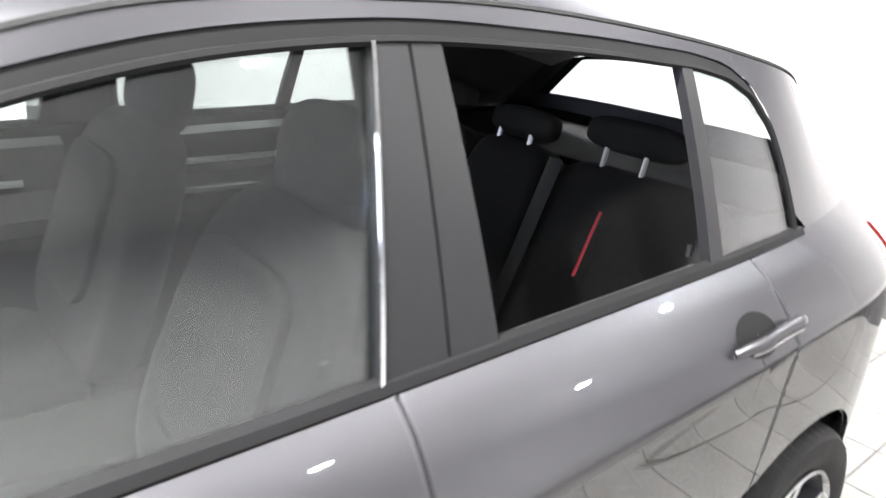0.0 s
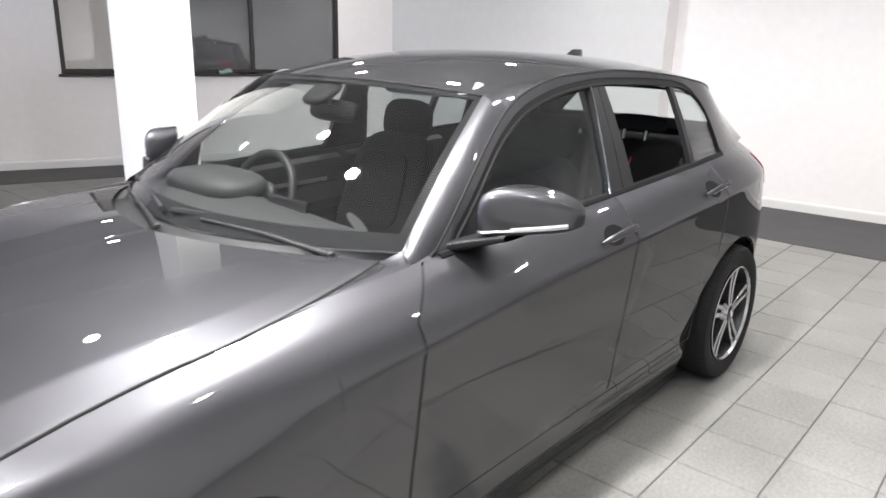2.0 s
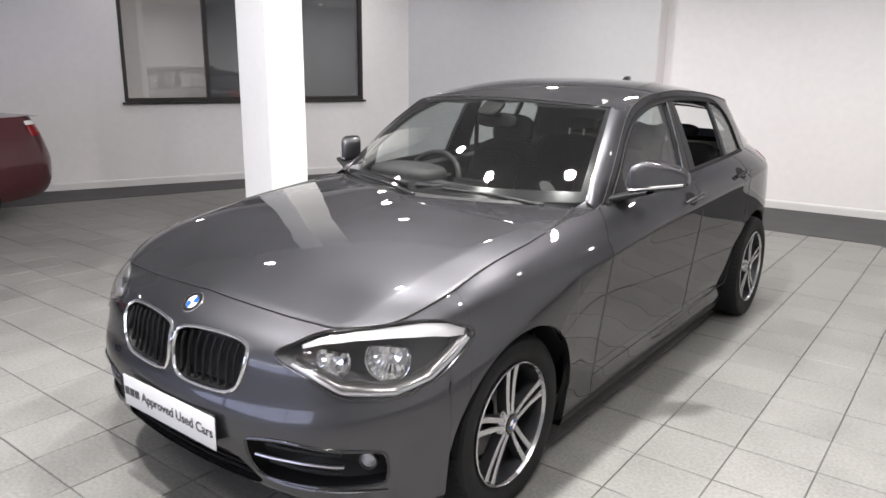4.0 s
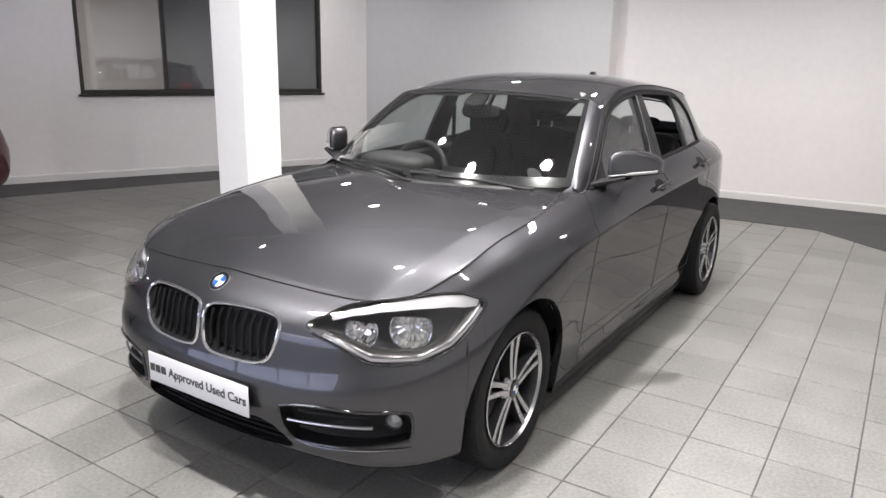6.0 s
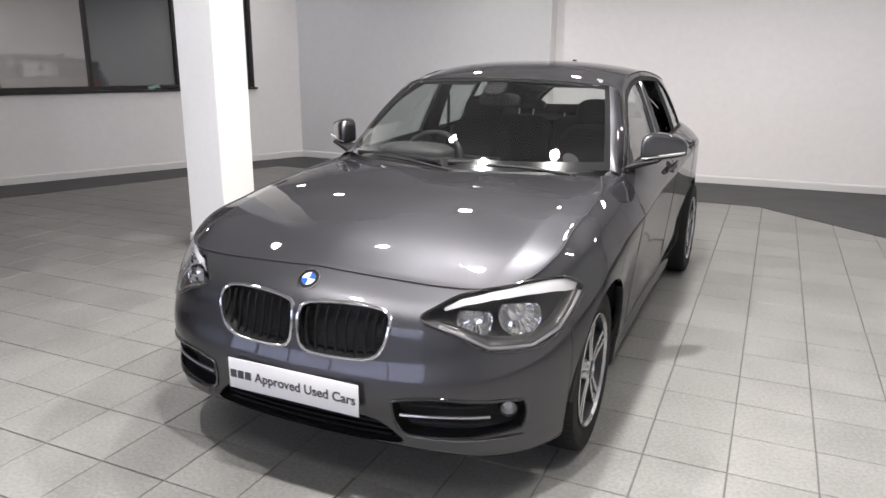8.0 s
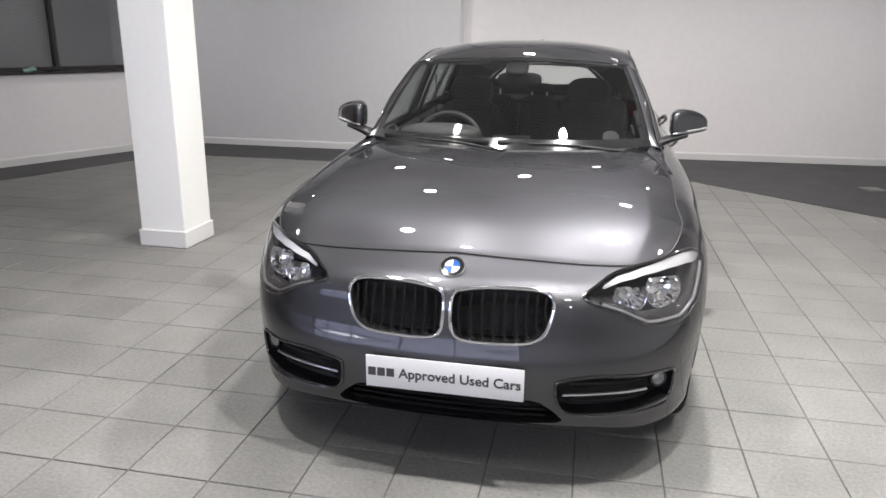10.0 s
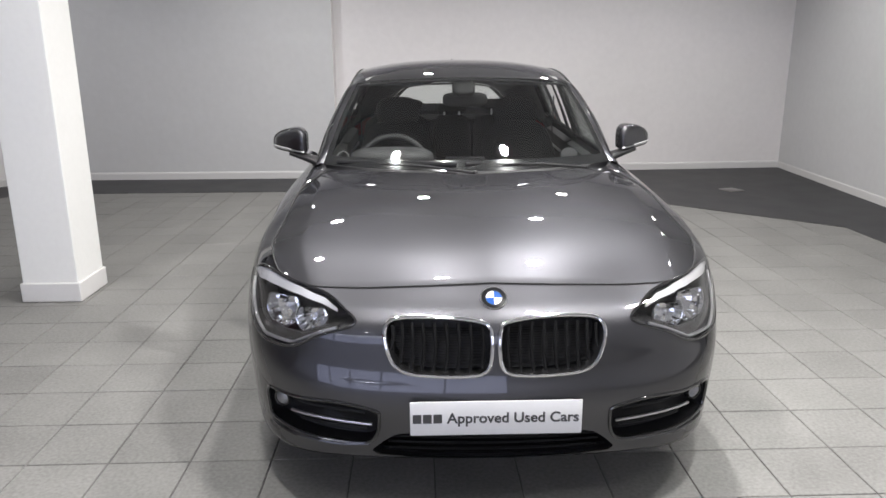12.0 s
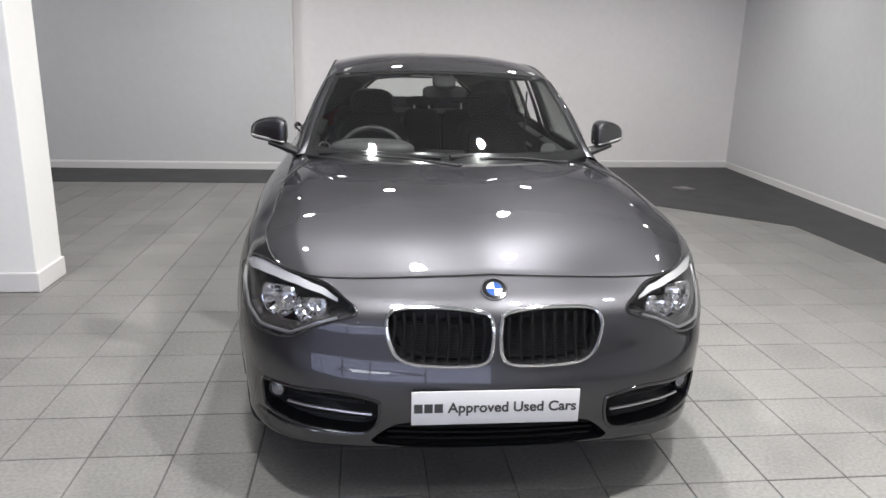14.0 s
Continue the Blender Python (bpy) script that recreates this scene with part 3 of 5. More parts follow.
def disc_bowl(centre, way, r, depth, steps=28):
    """A round reflector bowl that opens towards way."""
    prof = [(0, 1.0), (-.15, .97), (-.55, .80), (-.9, .45), (-1, .02)]
    m = Vector(way).to_track_quat("Z", "Y").to_matrix().to_4x4()
    m.translation = Vector(centre)
    return moved(flat_top(lathe([(a * depth, b * r) for a, b in prof], "z", steps), r), m)


for side in (1, -1):
    # headlamp
    lamp = part("headlamp", bowl(LAMP_LOOP, .145, side, .88), LAMP_GREY, car, "clear glass headlamp with twin round reflectors and a white brow")
    part("lens", facing_out(lamp_fill(LAMP_LOOP, .003, side), (.5 * side, -.2, .65)), LENS, lamp, "clear lens")
    part("lamp_seal", tube(loop_path(LAMP_LOOP, .0005, side), .0042, 8, True), GLOSS_BLACK, lamp)
    for name, u, z, r, back, depth in (("outer_reflector", 3.86, .690, .066, -.050, .062), ("inner_reflector", 2.74, .697, .052, -.044, .048)):
        c = skin(u, z, back)
        p, n = outline(u)
        way = Vector((n[0] * .55 * side, n[1] - .25, .12)).normalized()
        c[0] *= side
        refl = part(name, disc_bowl(c, way, r, depth, 22), REFLECTOR, lamp, "bright faceted round reflector", smooth=False)
        m = way.to_track_quat("Z", "Y").to_matrix().to_4x4()
        m.translation = Vector(c)
        part("reflector_ring", moved(flat_top(lathe([(-.004, r), (.002, r + .001), (.003, r + .003), (-.004, r + .005)], "z", 32), r + .004), m), CHROME, lamp)
        part("bulb", moved(cushion((.013, .013, .04), 2.4, 10), m @ pose(0, 0, -depth * .55)), WHITE_LENS, lamp)
        part("bulb_shield", moved(lathe([(-.01, .007), (0, .008), (.002, .006), (.003, .001)], "z", 18), m @ pose(0, 0, -depth * .30)), SILVER_TRIM, lamp)
    # white brow along the upper edge, bright strip along the lower one
    brow_u = np.linspace(2.08, 5.16, 34)
    top = np.interp(brow_u, (2.0, 2.43, 3.2, 3.97, 4.5, 4.86, 5.16), (.716, .743, .763, .775, .778, .770, .744))
    low = np.interp(brow_u, (2.0, 2.5, 3.2, 4.0, 4.6, 4.9, 5.16), (.713, .735, .748, .748, .740, .728, .724))
    rows = [[skin(float(u), float(a + (b - a) * t), -.006 - .012 * t) * (side, 1, 1) for u, a, b in zip(brow_u, top, low)] for t in (0, .33, .66, 1)]
    part("brow", grid(np.array(rows)), WHITE_LENS, lamp, "white light strip")
    chrome_u = np.linspace(2.0, 5.2, 50)
    chrome_z = np.interp(chrome_u, (1.9, 2.34, 3.0, 3.9, 4.5, 4.96, 5.25), (.676, .650, .602, .594, .623, .680, .722))
    part("lower_strip", tube([skin(float(u), float(z), -.008) * (side, 1, 1) for u, z in zip(chrome_u, chrome_z)], .0055, 6), SILVER_TRIM, lamp)
    # satin bezel between the reflectors and the lower edge, and a dark mask round the reflectors
    rows = [[skin(float(u), float(z + dz), -.012 - d) * (side, 1, 1) for u, z in zip(chrome_u, chrome_z)] for dz, d in ((.004, 0), (.016, .006), (.026, .020), (.030, .036))]
    part("bezel", grid(np.array(rows)), BEZEL, lamp, "satin grey bezel along the lower edge")
    # kidney grille
    kid = part("grille", bowl(KIDNEY_LOOP, .05, side, .96), BLACK, car, "black slatted kidney grille in a chrome surround")
    part("surround", tube(loop_path(shrink(KIDNEY_LOOP, 1.01), .003, side), .0066, 10, True, up=(0, 1, 0)), CHROME, kid, "chrome surround")
    for u in np.linspace(.14, 1.08, 9):
        z0, z1 = np.interp(u, (.1, .2, .9, 1.1), (.572, .550, .556, .62)), np.interp(u, (.1, .3, 1.0, 1.12), (.683, .699, .694, .684))
        path = np.array([skin(float(u - .02 * math.sin(t * 3.1)), float(z0 + (z1 - z0) * t), -.006 - .005 * math.sin(t * 3.1)) for t in np.linspace(0, 1, 9)]) * (side, 1, 1)
        part("slat", tube(path, .0055, 8, flat=1.0), SEAL, kid)
    mesh_lines = []
    for z in np.linspace(.56, .69, 15):
        mesh_lines.append(tube([skin(float(u), float(z), -.035) * (side, 1, 1) for u in np.linspace(.12, 1.05, 10)], .0016, 4))
    part("radiator_mesh", joined(*mesh_lines), SEAL, kid)
    # lower vent with fog lamp and chrome bar
    vent = part("lower_vent", bowl(VENT_LOOP, .055, side, .94), BLACK, car, "black lower vent with a bright bar and a round fog lamp")
    part("vent_lip", tube(loop_path(VENT_LOOP, .0, side), .006, 8, True, up=(0, 1, 0)), GLOSS_BLACK, vent)
    part("bar", tube([skin(float(u), .372 + .004 * math.sin((u - 1.4) * 1.8), -.006) * (side, 1, 1) for u in np.linspace(1.36, 3.02, 24)], .0048, 8), SILVER_TRIM, vent, "thin bright bar")
    for z in (.335, .40):
        part("vent_slat", tube([skin(float(u), z, -.03) * (side, 1, 1) for u in np.linspace(1.5, 2.95, 16)], .006, 6), BLACK, vent)
    part("vent_sill", tube([skin(float(u), .289 + .010 * max(0.0, 1 - (u - 1.42) / .5), .001) * (side, 1, 1) for u in np.linspace(1.42, 3.75, 30)], np.interp(np.linspace(0, 1, 30), (0, .15, .8, 1), (.004, .009, .008, .003)), 10, flat=.8), PAINT, vent, "painted lip under the vent")
    c = skin(3.44, .384, -.022) * (side, 1, 1)
    way = Vector((.42 * side, -.9, 0)).normalized()
    m = way.to_track_quat("Z", "Y").to_matrix().to_4x4()
    m.translation = Vector(c)
    fog = part("fog_lamp", moved(lathe([(0, .023), (-.006, .022), (-.020, .014), (-.023, .001)], "z", 28), m), SILVER_TRIM, vent)
    part("fog_lens", facing_out(moved(lathe([(.002, .024), (.005, .019), (.007, .010), (.008, .001)], "z", 28), m), Vector(c) - way * .1), LENS, fog)
    part("fog_ring", moved(lathe([(-.004, .023), (.004, .024), (.005, .028), (-.012, .032)], "z", 28), m), GLOSS_BLACK, fog)

# mouth under the number plate: recess, slats, lip
front = np.array([skin(abs(u), z, -.004) * (1 if u >= 0 else -1, 1, 1) for u, z in mouth_full])
rear = front * (.97, 1, 1) + (0, .10, 0)
part("lower_intake", joined(grid(np.array([front, (front + rear) / 2, rear]), closed_v=True), (rear, [tuple(range(len(rear)))])), BLACK, car, "black lower air intake", smooth=False)
for z in (.272, .298, .322):
    part("intake_slat", tube([skin(abs(float(u)), z, -.02) * (1 if u >= 0 else -1, 1, 1) for u in np.linspace(-1.15, 1.15, 25)], .0045, 6), SEAL, car)
lip = [[skin(abs(float(u)), .246 - .004 * k, -.004 - .012 * k) * (1 if u >= 0 else -1, 1, 1) + (0, 0, -.004 * k) for u in np.linspace(-1.45, 1.45, 40)] for k in range(5)]
part("splitter", grid(np.array(lip)), GLOSS_BLACK, car, "gloss black lower lip")

# number plate with its lettering
plate = part("number_plate", box(-.26, .26, -.798, -.7935, .362, .473, .002), PLATE, car, "white dealer number plate with black lettering")
part("plate_holder", box(-.235, .235, -.793, -.772, .372, .466, .003), BLACK, plate)


def lettering(text, size, width, x, y, z, parent, material):
    curve = bpy.data.curves.new("lettering", "FONT")
    curve.body, curve.size, curve.extrude, curve.offset = text, size, .0006, .0011
    ob = bpy.data.objects.new("lettering", curve)
    scene.collection.objects.link(ob)
    dep = bpy.context.evaluated_depsgraph_get()
    me = bpy.data.meshes.new_from_object(ob.evaluated_get(dep))
    bpy.data.objects.remove(ob)
    xs = [v.co.x for v in me.vertices]
    k = width / (max(xs) - min(xs))
    x_min = min(xs)
    for v in me.vertices:
        v.co = (x + (v.co.x - x_min) * k, y - v.co.z, z + v.co.y * k)
    me.materials.clear()
    me.materials.append(material)
    out = new("lettering", me)
    out.parent = parent
    out.matrix_parent_inverse = Matrix.Identity(4)
    return out


lettering("Approved Used Cars", .05, .400, -.150, -.7985, .403, plate, INK)
for k in range(3):
    part("letter_bar", box(-.252 + .031 * k, -.252 + .031 * k + .026, -.7992, -.7975, .403, .432), INK, plate, smooth=False)

# round badge
def badge(at, way, r, parent):
    m = Vector(way).to_track_quat("Z", "Y").to_matrix().to_4x4()
    m.translation = Vector(at)
    b = part("badge", moved(lathe([(-.004, r), (.004, r), (.006, r * .96), (.006, r * .93)], "z", 40), m), CHROME, parent, "round badge in blue and white quarters")
    part("badge_ring", moved(lathe([(.0045, r * .95), (.0055, r * .62)], "z", 40), m), GLOSS_BLACK, b)
    part("badge_rim", moved(lathe([(.005, r * .64), (.0068, r * .62), (.005, r * .60)], "z", 40), m), CHROME, b)
    for k in range(4):
        a = np.linspace(k * math.pi / 2, (k + 1) * math.pi / 2, 12)
        v = [(0, 0, .0062)] + [(r * .6 * math.cos(t), r * .6 * math.sin(t), .0056) for t in a]
        f = [(0, i, i + 1) for i in range(1, 12)]
        part("badge_quarter", moved((np.array(v), f), m), WHITE if k % 2 else BLUE, b, smooth=False)
    return b


badge(skin(0.0, .750, .003), (0, -.62, .78), .041, car)

# flank panels
FENDER_SEAM, B_SEAM, REAR_SEAM = .613, 1.672, 2.452
for side in (1, -1):
    def both(piece):
        return piece if side > 0 else mirrored(piece)

    def panel(name, u0, u1, planes, label="", n=64, more=()):
        lattice_piece = grid(flank(arch_us(u0, u1), n))
        pieces = []
        for cuts in (planes, *more):
            bm = cut(lattice_piece, cuts)
            me = bpy.data.meshes.new("tmp")
            bm.to_mesh(me)
            bm.free()
            pieces.append((np.array([tuple(v.co) for v in me.vertices]), [tuple(p.vertices) for p in me.polygons]))
            bpy.data.meshes.remove(me)
        piece = joined(*pieces)
        return part(name, both(piece), PAINT, car, label, sharp=50)

    sill_top = (Vector((0, 0, .288)), Vector((0, 0, -1)))
    sill_low = (Vector((0, 0, .284)), Vector((0, 0, 1)))
    panel("front_wing", 4.9, y_to_u(.80), [seam(-.275, .65, .18, -1, .0005), seam(FENDER_SEAM, .6, .0, 1)],
          more=[[seam(FENDER_SEAM, .6, .0, -1, -.0024), seam(FENDER_SEAM, .862, 1.3, 1)]])
    fd = panel("front_door", y_to_u(FENDER_SEAM - .05), y_to_u(B_SEAM + .12), [seam(FENDER_SEAM, .6, .0, -1), seam(FENDER_SEAM, .862, 1.3, -1), seam(B_SEAM, .92, .04, 1), sill_top], "dark grey front door with a closed window")
    rd = panel("rear_door", y_to_u(B_SEAM - .12), y_to_u(REAR_SEAM + .1), [seam(B_SEAM, .92, .04, -1), seam(REAR_SEAM, .75, -.02, 1), sill_top], "dark grey rear door, its window wound down" if side > 0 else "dark grey rear door")
    panel("rear_quarter", y_to_u(REAR_SEAM - .1), 14.6, [seam(REAR_SEAM, .75, -.02, -1)])
    bm_sill = cut(grid(flank(arch_us(y_to_u(.30), y_to_u(2.47)), 64)), [sill_low, (Vector((0, .366, 0)), Vector((0, -1, 0))), (Vector((0, 2.324, 0)), Vector((0, 1, 0))),
                                                                       (Vector((0, FENDER_SEAM + .0022, 0)), Vector((0, -1, 0)))])
    me = bpy.data.meshes.new("tmp")
    bm_sill.to_mesh(me)
    bm_sill.free()
    piece = (np.array([tuple(v.co) for v in me.vertices]), [tuple(p.vertices) for p in me.polygons])
    bpy.data.meshes.remove(me)
    part("sill", both(piece), PAINT, car, sharp=50)
    part("sill_skirt", both(grid(np.array([[(.80, y, .20), (.812, y, .17), (.80, y, .135), (.70, y, .13)] for y in np.linspace(.40, 2.30, 12)]))), BLACK, car, "black plastic under-sill")
    for y0, z0, lean, low, high in ((FENDER_SEAM, .6, 0, .30, .86), (B_SEAM, .92, .04, .30, .995), (REAR_SEAM, .75, -.02, .68, 1.02)):
        for gap in (-.0052, .0052):
            hem = [skin(y_to_u(y0 + lean * (z - z0) + gap), float(z), -.0014) for z in np.linspace(low, high, 26)]
            part("panel_edge", both(tube(hem, .0027, 8)), PAINT, car)
    # dark backing a little inside the skin, so that the joints read black
    us_in = np.linspace(5.2, 13.4, 120)
    inner = []
    for u in us_in:
        c = column(u, 30)
        p, nrm = outline(u)
        c = c.copy()
        c[:, 0] -= nrm[0] * .010
        c[:, 1] -= nrm[1] * .010
        c[:, 2] -= .004
        inner.append(c)
    part("inner_shell", both(grid(np.array(inner))), BLACK, car)
    # wheel arch linings and lips
    for yc in (0, WB):
        a = np.linspace(-.35, math.pi + .35, 40)
        R = ARCH - .001
        rows = []
        for xx, rr in ((.40, R + .02), (.60, R + .02), (.80, R + .015), (.838, R + .008)):
            rows.append([(min(xx, .838 - .10 * max(0.0, min(1.0, (.45 - math.sin(t)) / .45))), yc - rr * math.cos(t), WZ + rr * math.sin(t)) for t in a])
        part("arch_liner", both(grid(np.array(rows))), BLACK, car)
        part("arch_inner_wall", both((np.array([(.45, yc - .42, .12), (.45, yc + .42, .12), (.45, yc + .42, .75), (.45, yc - .42, .75)]), [(0, 1, 2, 3)])), BLACK, car, smooth=False)
        lipp = []
        for t in np.linspace(.02, math.pi - .02, 40):
            y, z = yc - ARCH * math.cos(t), WZ + ARCH * math.sin(t)
            s = skin(y_to_u(y) if y > -.33 else 4.96, z)
            lipp.append([s, s + (-.006, 0, -.001) , s + (-.03, 0, .004)])
        part("arch_lip", both(grid(np.array(lipp))), PAINT, car)
    part("belt_joint", both(tube([skin(u, .288, -.002) for u in np.linspace(y_to_u(.62), y_to_u(2.33), 40)], .003, 5)), BLACK, car)

# tail: closes the car behind
tail_us = np.linspace(14.6, 17, 40)
tl = grid(np.array([column(u, 40) for u in tail_us]))
part("rear_bumper", welded(joined(tl, mirrored(tl))), PAINT, car, sharp=50)

# ---- bonnet, screen, roof, sides of the cabin ----
def top_edge(u):
    return profile(u, 40)[-1]


N = 64
b_front = np.array([top_edge(u) for u in np.linspace(0, 3.98, N)])
b_side = np.array([top_edge(u) for u in np.linspace(3.98, y_to_u(.60), N)])
corner = np.array((.664, .672, .957))
for k in range(16):
    t = (k + 1) / 16
    b_side[-16 + k] += (corner - b_side[-1]) * t**2.8 if k < 15 else 0
b_side[-1] = corner
b_mid = np.stack([np.zeros(N), np.linspace(b_front[0, 1], .39, N), hermite((-.62, -.45, -.2, .1, .39), (.783, .846, .902, .945, .972), np.linspace(b_front[0, 1], .39, N))], 1)
b_mid[0] = b_front[0]
t = np.linspace(0, 1, N)[:, None]
b_rear = b_mid[-1] + (corner - b_mid[-1]) * t
b_rear[:, 1] = .39 + (corner[1] - .39) * t[:, 0] ** 2.1
b_rear[:, 2] += .010 * np.sin(math.pi * t[:, 0])
hood = coons(b_front, b_rear, b_mid, b_side)
uu, ww = np.meshgrid(np.linspace(0, 1, N), np.linspace(0, 1, N))
hood[..., 2] += .020 * (1 - uu**2) * uu * 1.1 * np.sin(math.pi * np.clip(ww, 0, 1)) ** .8
# a crease runs from the headlamp's inner corner back to the foot of the windscreen; outside it the metal falls away
ridge = .76 + .14 * ww
tent = np.where(uu < ridge, np.clip(uu / ridge, 0, 1) ** 3, np.clip((1 - uu) / (1 - ridge), 0, 1))
hood[..., 2] += .0125 * tent * np.sin(math.pi * np.clip(ww * .94 + .03, 0, 1)) ** .7
edge_drop = np.clip((uu - .985) / .015, 0, 1)
hood[..., 2] -= .002 * edge_drop
piece = grid(hood)
piece = flipped(piece)
outer = np.concatenate([hood[0, :, :], hood[1:, -1, :]])
turn_in = grid(np.array([outer, outer + (-.004, .003, -.006), outer + (-.012, .010, -.022)]))
bonnet_piece = joined(piece, flipped(turn_in))
part("bonnet", welded(joined(bonnet_piece, mirrored(bonnet_piece)), .0004), PAINT, car, "closed bonnet with two soft ridges", sharp=50)
seam_line = np.concatenate([b_front, b_side[1:]]) + (0, -.001, .0002)
part("bonnet_seam", joined(tube(seam_line, .0035, 6), mirrored(tube(seam_line, .0035, 6))), BLACK, car)
# dark joint under the bonnet's edge
edge_low = np.array([p - (0, 0, .012) + np.array((-p[0] * .02, .012, 0)) for p in np.concatenate([b_front, b_side[1:]])])
part("bonnet_joint", joined(tube(edge_low, .011, 6), mirrored(tube(edge_low, .011, 6))), BLACK, car)

# roof gutter line T(y), belt line, window's upper edge
T_Y = (.70, .79, .91, 1.0, 1.1, 1.2, 1.3, 1.4, 1.8, 2.3, 2.55, 2.8, 3.05, 3.22)
T_X = (.752, .740, .715, .693, .663, .635, .612, .600, .592, .594, .597, .588, .510, .440)
T_Z = (.947, .967, 1.062, 1.140, 1.215, 1.280, 1.325, 1.356, 1.398, 1.382, 1.358, 1.322, 1.268, 1.228)


def gutter(y):
    return np.array((hermite(T_Y, T_X, y), y, hermite(T_Y, T_Z, y)))


def belt(y):
    p = top_edge(y_to_u(min(max(y, .6), 3.3)))
    return np.array((p[0], y, p[2]))


def cabin_x(y, z):
    """Half width of the cabin's side at (y, z), from belt to gutter, slightly bowed."""
    b, g = belt(y), gutter(min(max(y, T_Y[0]), T_Y[-1]))
    t = np.clip((z - b[2]) / max(g[2] - b[2], .02), 0, 1)
    return b[0] + (g[0] - b[0]) * t + .030 * t * (1 - t) * min(1.0, (g[2] - b[2]) / .3)


D_Y = (.86, .93, 1.05, 1.16, 1.30, 1.45, 1.70, 2.03, 2.28, 2.43, 2.53, 2.60, 2.635, 2.651, 2.660)
D_Z = (.972, 1.028, 1.126, 1.206, 1.274, 1.316, 1.349, 1.350, 1.338, 1.325, 1.302, 1.257, 1.195, 1.115, 1.030)


def glass_top(y):
    return float(hermite(D_Y, D_Z, y))


def side_strip(y_list, low, high, n, off=0.0):
    rows = []
    for y in y_list:
        z0, z1 = low(y), high(y)
        rows.append([(cabin_x(y, z) + off, y, z) for z in np.linspace(z0, z1, n)])
    return grid(np.array(rows))


def belt_z(y):
    return float(belt(y)[2])


def trim_top(y):
    """Upper edge of the black surround of the side windows."""
    if y < .82:
        return belt_z(y)
    if y > 2.71:
        return belt_z(y)
    w = .024 * min(1, (y - .82) / .06) * min(1, (2.71 - y) / .04)
    yy = min(max(y, D_Y[0]), D_Y[-1])
    return max(belt_z(y), glass_top(yy) + w if D_Y[0] < y < D_Y[-1] else belt_z(y) + w * 1.2)


def lattice(edge0, edge1, off, n=14, m=20):
    """Pane between two slanted uprights, (y at belt, y at top) each."""
    rows = []
    for k in np.linspace(0, 1, n):
        yb, yt = edge0[0] + (edge1[0] - edge0[0]) * k, edge0[1] + (edge1[1] - edge0[1]) * k
        zb, zt = belt_z(yb) + .004, glass_top(yt)
        zt = max(zt, zb + .002)
        rows.append([(cabin_x(yb + (yt - yb) * s, zb + (zt - zb) * s) + off, yb + (yt - yb) * s, zb + (zt - zb) * s) for s in np.linspace(0, 1, m)])
    return np.array(rows)


def thick(points, depth):
    """A sheet given a thickness inwards (towards the car's middle)."""
    p = np.asarray(points)
    q = p - np.array((depth, 0, 0))
    a, b = grid(p), flipped(grid(q))
    ring = np.concatenate([p[0], p[1:, -1], p[-1, -2::-1], p[-2:0:-1, 0]])
    rim = np.stack([ring, ring - np.array((depth, 0, 0))])
    return facing_out(joined(flipped(a), flipped(b), grid(rim, closed_v=True)), p.reshape(-1, 3).mean(0) - (depth / 2, 0, 0))


ys = np.concatenate([np.linspace(.70, 2.5, 120), np.linspace(2.5, 2.82, 50)[1:], np.linspace(2.82, 3.22, 14)[1:]])
ys_trim = np.concatenate([np.linspace(.865, 2.5, 104), np.linspace(2.5, 2.6595, 46)[1:]])
